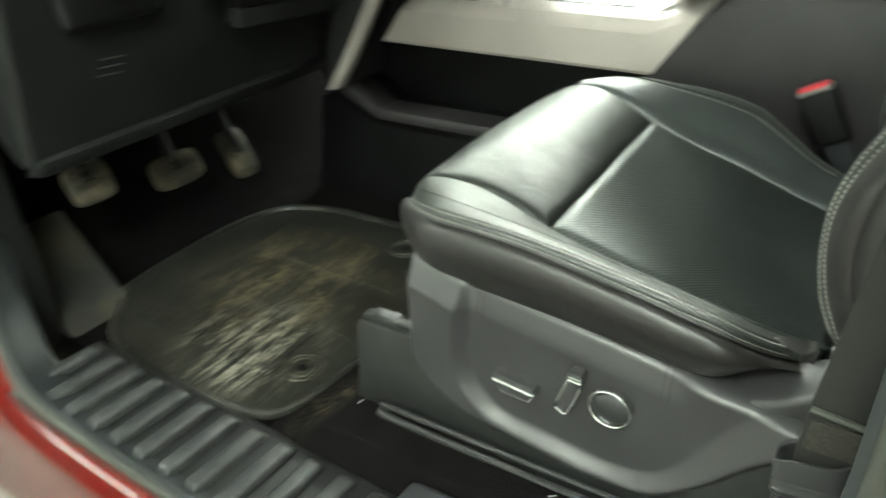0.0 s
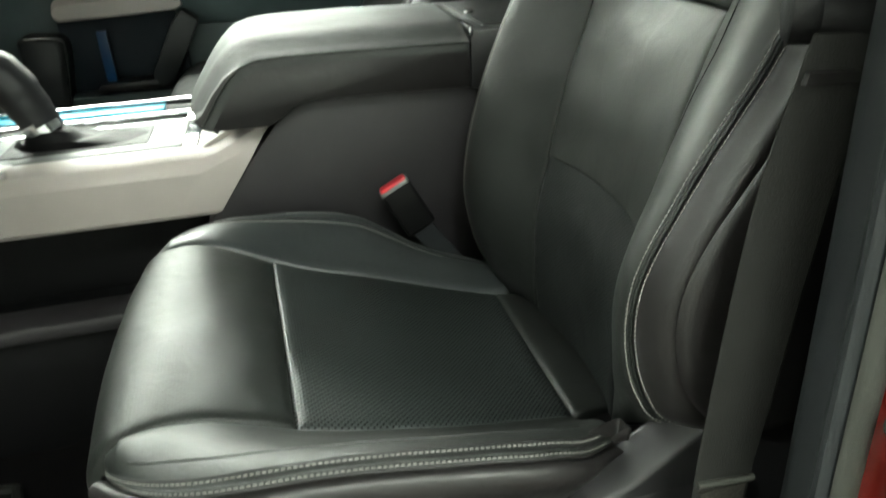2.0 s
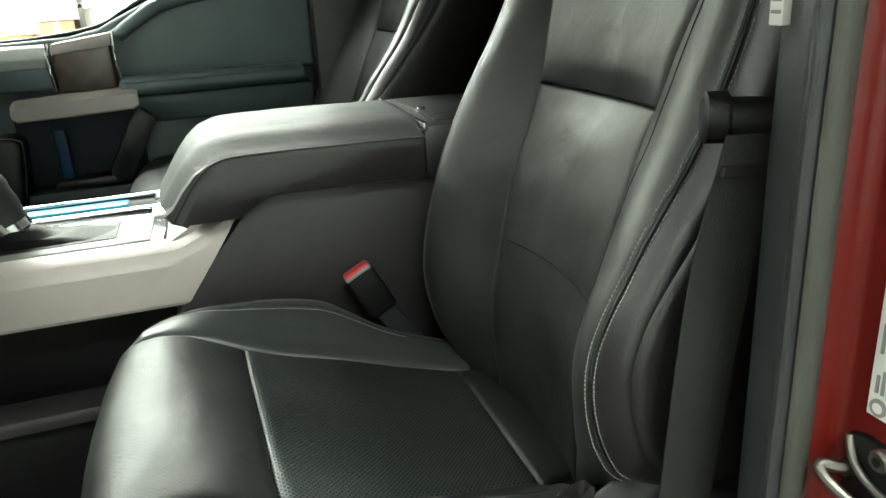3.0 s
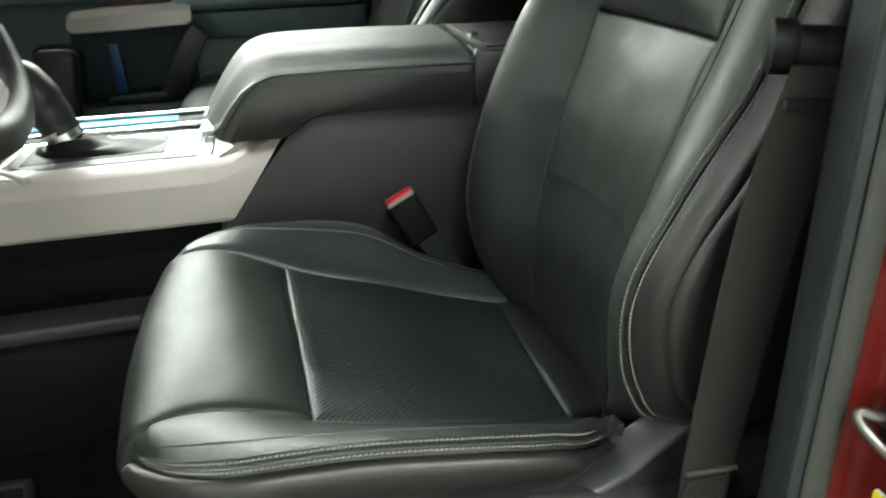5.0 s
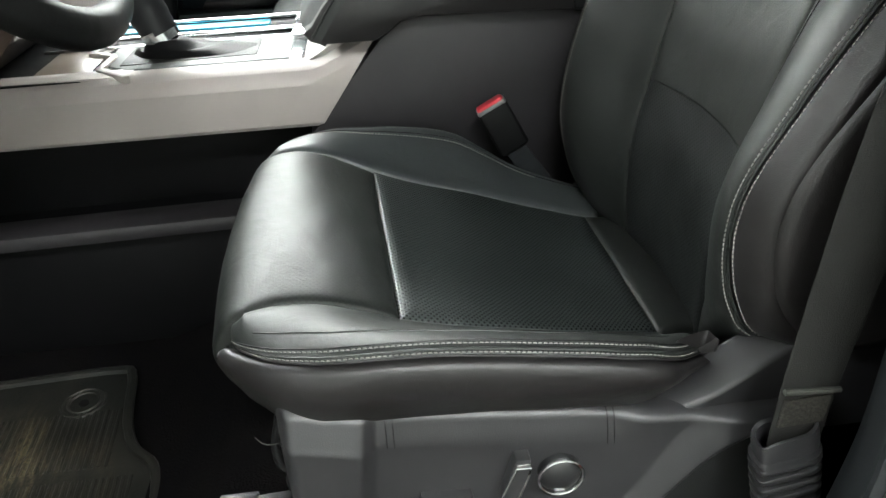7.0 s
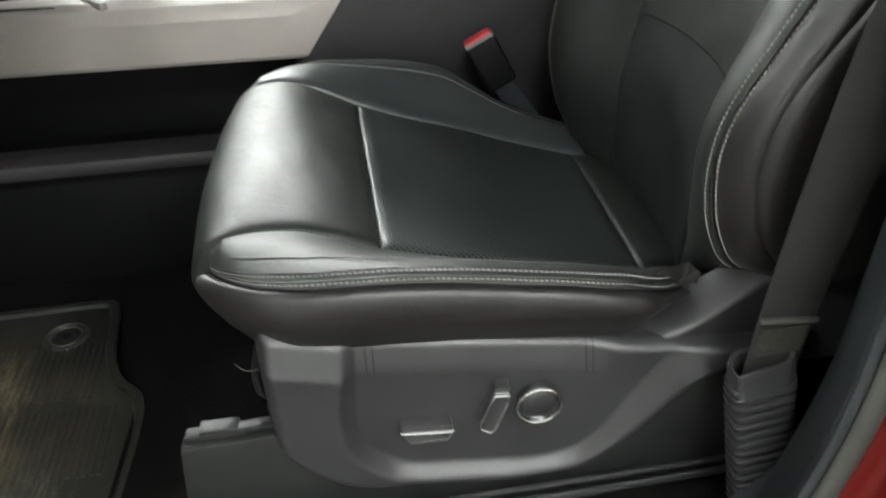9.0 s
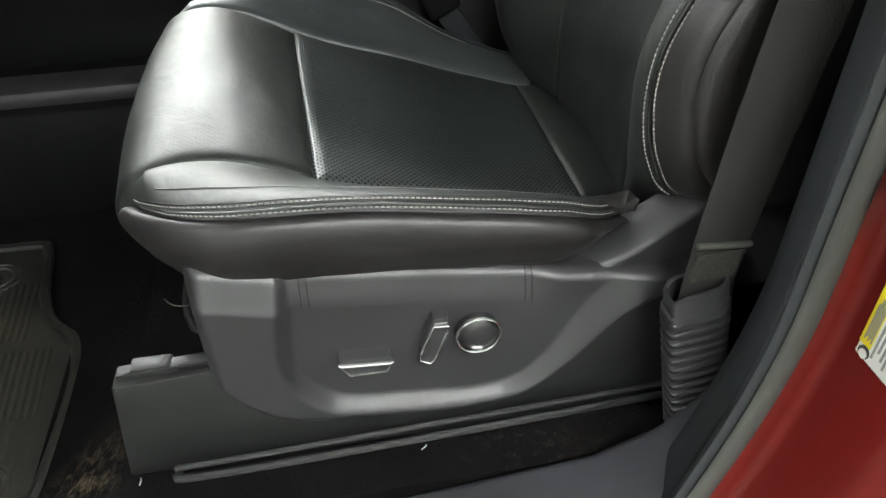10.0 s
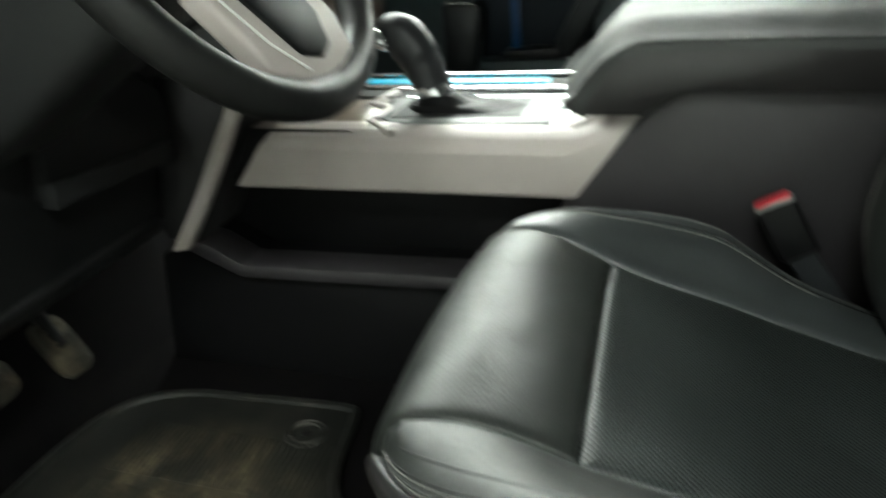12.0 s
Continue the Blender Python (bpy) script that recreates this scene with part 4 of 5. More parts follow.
way = spline([(0.536, -0.044, 0.262), (0.5405, -0.042, 0.35), (0.547, -0.040, 0.41), (0.558, -0.038, 0.51), (0.569, -0.038, 0.59), (0.5795, -0.048, 0.668)], 28)
part("webbing", ribbon([tuple(p) for p in way], 0.046, 0.0025, [(1, lerp(0.05, -0.30, smooth01(k / 22)), 0.0) for k in range(28)]), WEBBING, belt, "charcoal woven webbing")
part("stop_bar", tube([(0.5185, -0.0455, 0.3515), (0.564, -0.0450, 0.3475)], 0.0027, 8), SEAL, belt)
part("sewn_patch", ribbon([(0.5385, -0.0440, 0.316), (0.5402, -0.0440, 0.343)], 0.040, 0.0030, [(1, 0.05, 0)] * 2), STITCHED, belt, "zigzag-sewn end of the webbing")
part("guide_bar", tube([(0.562, -0.026, 0.6765), (0.572, -0.031, 0.6765), (0.590, -0.041, 0.676), (0.630, -0.058, 0.675)], [0.0150, 0.0145, 0.0145, 0.0145], 20), PLASTIC_BLACK, belt, "glossy black belt guide")
part("guide_cap", tube([(0.553, -0.020, 0.677), (0.555, -0.021, 0.677), (0.566, -0.027, 0.677), (0.568, -0.028, 0.677)], [0.014, 0.018, 0.018, 0.0165], 20), PLASTIC_BLACK, belt)
part("sewn_band", ribbon([(0.5765, -0.0455, 0.640), (0.5775, -0.0462, 0.647)], 0.046, 0.005, [(1, -0.12, 0)] * 2), VINYL, belt)


def boot_axis(z):
    return 0.5345 + 0.20 * (0.28 - z), -0.042


def bellows(parent):
    """Rubber boot: a stack of rounded rectangular folds under a collar."""
    rings = []
    rows = [(0.292, 1.02, 0), (0.289, 1.1, 0)]
    n = 14
    z, step = 0.284, 0.0108
    for k in range(n):
        rows += [(z - k * step, 1.06, k), (z - k * step - 0.0012, 1.12, k), (z - k * step - 0.0046, 1.12, k), (z - k * step - 0.0058, 1.06, k), (z - k * step - 0.0064, 0.76, k), (z - k * step - 0.0102, 0.76, k)]
    bm = bmesh.new()
    for z, s, k in rows:
        cx, cy = boot_axis(z)
        ring = []
        for j in range(20):
            a = 2 * math.pi * j / 20
            ca, sa = math.cos(a), math.sin(a)
            ring.append(bm.verts.new((cx + 0.0265 * s * (1 - 0.004 * k) * math.copysign(abs(ca) ** 0.45, ca), cy + 0.0140 * s * math.copysign(abs(sa) ** 0.45, sa) + 0.005 * ca, z + 0.003 * ca)))
        rings.append(ring)
    for one, two in zip(rings, rings[1:]):
        for j in range(20):
            bm.faces.new((one[j], one[(j + 1) % 20], two[(j + 1) % 20], two[j]))
    bm.faces.new(rings[-1])
    return part("belt_boot", bm, SHIELD, parent, "ribbed charcoal rubber boot", sharp=40)


boot = bellows(belt)
bm = bmesh.new()
rings = []
for z, s in ((0.284, 0.98), (0.308, 0.96), (0.311, 0.93), (0.310, 0.86), (0.290, 0.84)):
    rings.append([bm.verts.new((boot_axis(z)[0] + 0.027 * s * math.copysign(abs(math.cos(a)) ** 0.45, math.cos(a)), -0.042 + 0.0150 * (s if s > 0.9 else 0.7) * math.copysign(abs(math.sin(a)) ** 0.45, math.sin(a)) + 0.005 * math.cos(a), z + 0.006 * math.cos(a))) for a in (2 * math.pi * j / 24 for j in range(24))])
for one, two in zip(rings, rings[1:]):
    for j in range(24):
        bm.faces.new((one[j], one[(j + 1) % 24], two[(j + 1) % 24], two[j]))
part("boot_collar", bm, SHIELD, boot)

# ---- buckle ----
buckle = thing("belt_buckle", "black belt buckle with a red release button beside the cushion", "buckle")
lean = Matrix.Translation((0.4, 0.553, 0.383)) @ Matrix.Rotation(radians(-28), 4, "Y")
part("housing", box((-0.023, -0.011, -0.075), (0.023, 0.011, 0.0035), 0.006, 3, lean), PLASTIC_BLACK, buckle)
part("button_frame", box((-0.0222, -0.0108, -0.004), (0.0222, 0.0108, 0.0055), 0.004, 3, lean), PAD_GREY, buckle)
part("release_button", box((-0.0205, -0.0095, -0.004), (0.0205, 0.0095, 0.0085), 0.004, 3, lean), BUTTON_RED, buckle, "bright red release button")
part("strap", ribbon([tuple(lean @ Vector((0.0, 0.0, -0.07))), tuple(lean @ Vector((0.004, 0.0, -0.11))), tuple(lean @ Vector((0.01, 0.0, -0.16)))], 0.032, 0.004, [(1, 0, 0.5)] * 3), TRIM, buckle, "dark buckle strap")
part("anchor", box((0.522, 0.535, 0.244), (0.546, 0.55, 0.256), 0.003), SEAL, buckle)

# ---- floor mat, pedals ----
mat = thing("floor_mat", "dusty black rubber floor mat with raised ribs and a lip", "mat")
mat_outline = [tuple(p) for p in spline([(-0.36, -0.035), (-0.20, -0.030), (-0.125, -0.012), (-0.100, 0.03), (-0.088, 0.13), (-0.086, 0.24), (-0.100, 0.305), (-0.135, 0.345), (-0.155, 0.395), (-0.165, 0.45), (-0.175, 0.505), (-0.20, 0.522), (-0.36, 0.515), (-0.48, 0.505), (-0.565, 0.46), (-0.60, 0.36), (-0.60, 0.20), (-0.585, 0.08), (-0.55, 0.05), (-0.50, 0.0), (-0.43, -0.03)], 84)]
part("sheet", prism(mat_outline, 0.003, 0.015, "z", 0.0), MAT, mat)
part("lip", tube([(x, y, 0.016) for x, y in mat_outline + mat_outline[:1]], 0.0075, 8), MAT, mat)
rib_me = None
for i in range(42):
    for j in range(3):
        x = -0.50 + 0.0092 * i
        a, b = 0.045 + 0.135 * j, 0.045 + 0.135 * j + 0.115
        if x > -0.16 and b > 0.3 or math.hypot(x + 0.235, (a + b) / 2 - 0.45) < 0.06 or math.hypot(x + 0.15, (a + b) / 2 - 0.08) < 0.05:
            continue
        bm = box((-0.0026, -0.0575, 0.0), (0.0026, 0.0575, 0.0030), 0.001, 1) if rib_me is None else None
        if bm:
            ob = part("mat_rib", bm, MAT, mat)
            rib_me = ob.data
        else:
            ob = new("mat_rib", rib_me)
            ob.parent = mat
        ob.matrix_basis = pose(x, (a + b) / 2, 0.0145, 0, 0, 4)
for gx, gy in ((-0.232, 0.452), (-0.155, 0.089)):
    for r, z in ((0.031, 0.0160), (0.022, 0.0170)):
        part("grommet_ring", tube([(gx + r * math.cos(a), gy + r * math.sin(a), z) for a in (2 * math.pi * k / 28 for k in range(29))], 0.0022, 6), RUBBER, mat)
    part("grommet", tube([(gx, gy, 0.013), (gx, gy, 0.0165)], 0.0075, 12), PLASTIC_BLACK, mat)


def pedal(name, label, pad, at, turn, arm_to):
    ob = thing(name, label, "pedal")
    m = pose(*at, *turn)
    outline = []
    for k in range(24):
        a = 2 * math.pi * k / 24
        outline.append((pad[0] / 2 * math.copysign(abs(math.cos(a)) ** 0.5, math.cos(a)), pad[1] / 2 * math.copysign(abs(math.sin(a)) ** 0.5, math.sin(a))))
    bm = prism(outline, -0.008, 0.008, "x", 0.003, 2)
    bmesh.ops.transform(bm, matrix=m, verts=bm.verts)
    part("pad", bm, PEDAL, ob)
    for k in range(4):
        z = -pad[1] / 2 + pad[1] * (k + 0.7) / 4.6
        part("grip", box((0.006, -pad[0] * 0.36, z - 0.004), (0.0105, pad[0] * 0.36, z + 0.004), 0.002, 1, m), PEDAL, ob)
    part("arm", tube([at, tuple(np.array(at) * 0.5 + np.array(arm_to) * 0.5 + np.array((-0.03, 0, 0.0))), arm_to], 0.012, 8), PLASTIC_BLACK, ob)


pedal("brake_pedal", "worn rubber brake pedal pad on a black arm", (0.105, 0.062), (-0.615, 0.265, 0.175), (0, -28, 0), (-0.68, 0.27, 0.45))
pedal("accelerator_pedal", "worn rubber accelerator pedal on a black arm", (0.062, 0.105), (-0.635, 0.425, 0.145), (0, -32, 0), (-0.72, 0.43, 0.45))
pedal("parking_brake_pedal", "worn rubber parking brake pedal on a black arm", (0.075, 0.07), (-0.575, 0.075, 0.235), (0, -28, 0), (-0.65, 0.07, 0.47))
rest = thing("foot_rest", "dusty black plastic foot rest by the sill", "foot rest")
part("plate", prism([(-0.70, 0.16), (-0.56, 0.02), (-0.545, 0.004), (-0.72, 0.004)], -0.045, 0.075, "y", 0.008), RUBBER, rest)
kick = tagged(part("kick_panel", prism([(-1.0, 0.0), (-0.56, 0.0), (-0.545, 0.10), (-0.55, 0.36), (-0.5, 0.70), (-1.0, 0.75)], -0.115, -0.05, "y", 0.01), DASH), "charcoal plastic kick panel", "panel", kind="structure")

# ---- dashboard ----
dash = thing("dashboard", "charcoal dashboard with a knee panel and switches", "dashboard")
part("knee_panel", prism([(-0.505, 0.315), (-0.475, 0.325), (-0.44, 0.46), (-0.41, 0.60), (-0.40, 0.70), (-0.60, 0.70), (-0.62, 0.42)], -0.05, 0.545, "y", 0.012, 3), DASH, dash)
part("top_pad", prism([(-0.39, 0.70), (-0.37, 0.76), (-0.42, 0.84), (-0.60, 0.88), (-1.0, 0.88), (-1.0, 0.70)], -0.06, 1.46, "y", 0.02, 3), PLASTIC_SOFT, dash)
part("passenger_panel", prism([(-0.50, 0.36), (-0.44, 0.46), (-0.40, 0.70), (-0.62, 0.70), (-0.62, 0.42)], 0.95, 1.46, "y", 0.012, 3), PLASTIC, dash)
part("bulkhead", box((-1.0, -0.05, 0.2), (-0.86, 1.46, 0.75), 0.01), PLASTIC_BLACK, dash)
part("lower_ledge", prism([(-0.52, 0.30), (-0.47, 0.31), (-0.455, 0.335), (-0.50, 0.34)], -0.04, 0.53, "y", 0.005), DASH, dash)
vent = part("switch_bezel", box((-0.432, 0.02, 0.50), (-0.405, 0.17, 0.62), 0.012, 3), PLASTIC_BLACK, dash)
part("headlight_knob", tube([(-0.41, 0.095, 0.56), (-0.388, 0.095, 0.56)], 0.022, 20), PLASTIC, vent)
# hollow drawn as a raised black plate, its shade put into the colour
cavity = part("column_cavity", prism([(0.30, 0.455), (0.53, 0.445), (0.53, 0.53), (0.485, 0.56), (0.40, 0.585), (0.31, 0.575)], -0.45, -0.405, "x", 0.004), PLASTIC_BLACK, dash)
part("cavity_ledge", prism([(0.295, 0.448), (0.515, 0.432), (0.522, 0.446), (0.522, 0.462), (0.300, 0.478)], -0.425, -0.398, "x", 0.004), DASH, cavity)
# pale colour stands in for the soft glint on the lever
part("tilt_lever", tube(spline([(-0.40, 0.355, 0.552), (-0.395, 0.38, 0.556), (-0.398, 0.41, 0.562)], 8), [0.006] * 8, 8), SEAL, cavity)
# dark plate just proud of the knee panel, darkening it right of a diagonal
part("column_surround", prism([(0.405, 0.695), (0.470, 0.575), (0.486, 0.560), (0.54, 0.545), (0.54, 0.695)], -0.44, -0.392, "x", 0.004), PLASTIC_BLACK, dash)
for k in range(3):
    z = 0.428 + 0.0115 * k
    part("vent_slot", tube([(-0.4495 + 0.26 * (z - 0.425), 0.068 + 0.003 * k, z), (-0.4495 + 0.26 * (z - 0.425), 0.108 + 0.003 * k, z - 0.003)], 0.0012, 5), SEAL, dash)
column = thing("steering_column", "charcoal steering column shroud below the wheel", "column")
tilt = Matrix.Translation((-0.087, 0.26, 0.748)) @ Matrix.Rotation(radians(-30), 4, "Y")
# in this frame x points from the wheel to the driver, z up in the wheel's plane
part("shroud", box((-0.38, -0.062, -0.045), (-0.055, 0.062, 0.065), 0.025, 4, tilt), DASH, column)
part("stalk", tube([tuple(tilt @ Vector(p)) for p in ((-0.09, -0.05, 0.0), (-0.075, -0.12, 0.012), (-0.07, -0.17, 0.02))], [0.009, 0.008, 0.010], 10), PLASTIC_BLACK, column)
part("stalk", tube([tuple(tilt @ Vector(p)) for p in ((-0.10, 0.05, -0.01), (-0.09, 0.10, -0.02))], [0.009, 0.009], 10), PLASTIC_BLACK, column)
part("ignition_barrel", tube([tuple(tilt @ Vector(p)) for p in ((-0.13, 0.055, -0.03), (-0.13, 0.085, -0.03))], 0.017, 16), PLASTIC_BLACK, column)

wheel = thing("steering_wheel", "black leather steering wheel with satin silver spokes", "steering wheel")
R = 0.177
bm = bmesh.new()
rings = []
for k in range(72):
    a = 2 * math.pi * k / 72
    grip = 0.0165 + 0.0015 * math.cos(2 * a) ** 2
    rings.append([bm.verts.new(tilt @ Vector((0.019 * math.cos(b), (R + grip * math.sin(b)) * math.cos(a), (R + grip * math.sin(b)) * math.sin(a)))) for b in (2 * math.pi * j / 14 for j in range(14))])
for k in range(72):
    for j in range(14):
        bm.faces.new((rings[k][j], rings[k][(j + 1) % 14], rings[(k + 1) % 72][(j + 1) % 14], rings[(k + 1) % 72][j]))
part("rim", bm, WHEEL_HIDE, wheel)
hub = prism([(-0.075, 0.045), (-0.06, 0.065), (0.06, 0.065), (0.075, 0.045), (0.068, -0.03), (0.04, -0.07), (-0.04, -0.07), (-0.068, -0.03)], -0.03, 0.022, "x", 0.012, 3)
bmesh.ops.transform(hub, matrix=tilt, verts=hub.verts)
part("hub", hub, DASH, wheel)
for s in (-1, 1):
    spoke = prism([(s * 0.06, 0.03), (s * 0.165, 0.022), (s * 0.165, -0.02), (s * 0.06, -0.028)], -0.012, 0.01, "x", 0.005)
    bmesh.ops.transform(spoke, matrix=tilt, verts=spoke.verts)
    part("spoke", spoke, PLASTIC, wheel)
low = prism([(-0.100, -0.06), (0.052, -0.06), (0.072, -0.115), (0.066, -0.150), (0.045, -0.172), (-0.02, -0.172), (-0.070, -0.142)], -0.012, 0.010, "x", 0.006, 3)
bmesh.ops.transform(low, matrix=tilt, verts=low.verts)
spoke = part("silver_spoke", low, SILVER, wheel, "satin silver lower spoke")
inset = prism([(-0.072, -0.055), (0.014, -0.055), (0.036, -0.108), (0.024, -0.140), (0.002, -0.147), (-0.026, -0.138)], -0.01, 0.014, "x", 0.004)
bmesh.ops.transform(inset, matrix=tilt, verts=inset.verts)
part("spoke_inset", inset, PLASTIC_BLACK, spoke)
part("spoke_line", tube([tuple(tilt @ Vector((0.0115, y, z))) for y, z in ((-0.086, -0.07), (-0.058, -0.120), (-0.028, -0.152))], 0.0012, 6), WHITE, spoke)

# ---- centre console ----
console = thing("centre_console", "charcoal centre console with satin silver trim and armrest", "console")
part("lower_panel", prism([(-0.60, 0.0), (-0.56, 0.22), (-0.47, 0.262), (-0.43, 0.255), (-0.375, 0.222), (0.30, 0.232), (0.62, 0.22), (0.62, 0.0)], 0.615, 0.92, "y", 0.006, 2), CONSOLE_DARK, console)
part("ledge", prism([(-0.47, 0.268), (-0.435, 0.262), (-0.378, 0.229), (0.25, 0.238), (0.25, 0.214), (-0.385, 0.205), (-0.45, 0.235), (-0.48, 0.25)], 0.583, 0.65, "y", 0.006, 2), CONSOLE_SIDE, console, "grey plastic ledge")
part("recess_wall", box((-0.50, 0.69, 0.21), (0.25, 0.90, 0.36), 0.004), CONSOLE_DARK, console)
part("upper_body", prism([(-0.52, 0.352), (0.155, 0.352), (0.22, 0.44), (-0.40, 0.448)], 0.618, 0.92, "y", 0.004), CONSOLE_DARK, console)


def silver_trim():
    sec = [(0.618, 0.356), (0.602, 0.359), (0.5985, 0.3645), (0.597, 0.421), (0.5995, 0.4275), (0.610, 0.4395), (0.624, 0.4460), (0.645, 0.4480), (0.645, 0.430), (0.620, 0.415)]
    bm = bmesh.new()
    rings = []
    for t in np.linspace(0, 1, 40):
        ring = []
        for y, z in sec:
            a, b = -0.364 + (z - 0.36) * 0.80, 0.160 + (z - 0.36) * 0.72
            x = lerp(a, b, t)
            lift = 0.038 * smooth01((x - 0.15) / 0.07) * smooth01((z - 0.415) / 0.02)
            ring.append(bm.verts.new((x + 0.7 * lift, y, z + lift)))
        rings.append(ring)
    n = len(sec)
    for one, two in zip(rings, rings[1:]):
        for j in range(n):
            bm.faces.new((one[j], one[(j + 1) % n], two[(j + 1) % n], two[j]))
    bm.faces.new(rings[0][::-1])
    bm.faces.new(rings[-1])
    return part("silver_trim", bm, SILVER, console, "satin silver side trim", sharp=22)


silver_trim()
part("stack_post", prism([tuple(p) for p in spline([(-0.480, 0.262), (-0.417, 0.350), (-0.361, 0.437), (-0.308, 0.52), (-0.255, 0.62)], 12)] + [tuple(p) for p in spline([(-0.235, 0.62), (-0.288, 0.52), (-0.335, 0.437), (-0.390, 0.350), (-0.447, 0.268)], 12)], 0.548, 0.572, "y", 0.004), SILVER, console, "satin silver post of the centre stack")
part("stack_flank", prism([(-0.50, 0.27), (-0.44, 0.27), (-0.34, 0.44), (-0.25, 0.62), (-0.40, 0.72), (-0.62, 0.70)], 0.573, 0.93, "y", 0.006), PLASTIC_SOFT, console)
part("stack_face", prism([(-0.40, 0.45), (-0.30, 0.45), (-0.235, 0.52), (-0.20, 0.62), (-0.24, 0.70), (-0.40, 0.70)], 0.664, 0.91, "y", 0.01), WOOD, console, "dark wood veneer above the shifter")

def lay(points):
    """Outlines of the fittings on the console's top, in plan."""
    return [(0.305 + (x - 0.305) * 1.04, -0.326 + (y + 0.326) * 1.04) for x, y in points]


plate = part("shift_plate", prism(lay([(-0.150, 0.640), (-0.100, 0.596), (0.148, 0.598), (0.150, 0.775), (-0.150, 0.775)]), 0.430, 0.4455, "z", 0.003), CHROME, console, "bright chrome shifter surround")
part("plate_panel", prism(lay([(-0.137, 0.650), (-0.095, 0.615), (0.128, 0.617), (0.128, 0.752), (-0.137, 0.752)]), 0.443, 0.4480, "z", 0.002), PANEL, plate)
part("boot_well", prism(lay([(-0.11, 0.635), (0.080, 0.645), (0.080, 0.735), (-0.11, 0.735)]), 0.443, 0.4495, "z", 0.002), PLASTIC_BLACK, plate)
tray = part("tray_frame", prism(lay([(-0.25, 0.785), (0.150, 0.785), (0.150, 0.905), (-0.25, 0.905)]), 0.430, 0.441, "z", 0.003), PLASTIC_BLACK, console)
for y in (0.790, 0.852, 0.950):
    part("chrome_rail", prism([(-0.27, 0.440), (0.140, 0.440), (0.140, 0.450), (-0.27, 0.450)], y - 0.0055, y + 0.0055, "y", 0.003), CHROME, tray)
part("chrome_end", box((0.115, 0.79, 0.438), (0.143, 0.95, 0.449), 0.003), CHROME, tray)
part("blue_liner", box((-0.26, 0.888, 0.439), (0.072, 0.922, 0.4475), 0.002), BLUE, tray, "bright blue liner strip")
for one, two in (((-0.104, 0.604), (-0.156, 0.657)), ((-0.156, 0.657), (-0.152, 0.728)), ((-0.150, 0.728), (-0.192, 0.752)), ((-0.192, 0.752), (-0.180, 0.835))):
    d = np.array(two) - np.array(one)
    n = np.array((d[1], -d[0])) / np.linalg.norm(d) * 0.011
    part("bezel_edge", prism([one, two, (two[0] + n[0], two[1] + n[1]), (one[0] + n[0], one[1] + n[1])], 0.440, 0.4515, "z", 0.0025), SILVER, plate)


part("top_strip", box((-0.345, 0.622, 0.434), (-0.10, 0.662, 0.4472), 0.002), SILVER, console)
part("silver_end", prism([(0.126, 0.436), (0.150, 0.449), (0.180, 0.466), (0.205, 0.475), (0.240, 0.476), (0.262, 0.484), (0.225, 0.42), (0.14, 0.425)], 0.632, 0.80, "y", 0.003), SILVER, console)
part("wood_panel", prism([(-0.40, 0.640), (-0.165, 0.640), (-0.165, 0.80), (-0.40, 0.80)], 0.430, 0.4460, "z", 0.003), WOOD_PALE, console, "brown wood veneer before the shifter")
shifter = thing("gear_shifter", "black leather gear lever with a chrome collar and soft boot", "gear lever")
part("lever_grip", tube(spline([(-0.060, 0.70, 0.490), (-0.070, 0.70, 0.516), (-0.083, 0.70, 0.543), (-0.099, 0.70, 0.563), (-0.120, 0.70, 0.566), (-0.136, 0.70, 0.553)], 24), [0.028] * 4 + [0.030] * 4 + [0.033] * 5 + [0.035] * 4 + [0.034, 0.033, 0.030, 0.027, 0.022, 0.016, 0.006], 16), LEVER, shifter)
part("collar", tube([(-0.056, 0.70, 0.477), (-0.064, 0.70, 0.496)], [0.0275, 0.0280], 18), CHROME, shifter, "chrome collar")
bm = bmesh.new()
bmesh.ops.create_uvsphere(bm, u_segments=16, v_segments=10, radius=1, matrix=Matrix.Translation((-0.128, 0.690, 0.566)) @ Matrix.Rotation(radians(25), 4, "Y") @ Matrix.Diagonal((0.022, 0.030, 0.017, 1)))
part("shift_button", bm, CHROME, shifter, "bright chrome cap")
bm = bmesh.new()
rings = []
for k in range(9):
    t = k / 8
    w, h = lerp(0.092, 0.022, t ** 0.6), lerp(0.045, 0.022, t ** 0.6)
    ring = []
    for j in range(28):
        a = 2 * math.pi * j / 28
        crumple = 1 + 0.10 * math.sin(5 * a + 3 * t) * (1 - t) * math.sin(math.pi * min(1, t + 0.15))
        ring.append(bm.verts.new((lerp(-0.012, -0.056, t ** 0.5) + w * crumple * math.cos(a), 0.696 + h * crumple * math.sin(a), 0.461 + 0.020 * t + 0.004 * math.sin(9 * t))))
    rings.append(ring)
for one, two in zip(rings, rings[1:]):
    for j in range(28):
        bm.faces.new((one[j], one[(j + 1) % 28], two[(j + 1) % 28], two[j]))
part("boot", bm, CONSOLE_DARK, shifter, "crumpled black leather boot")

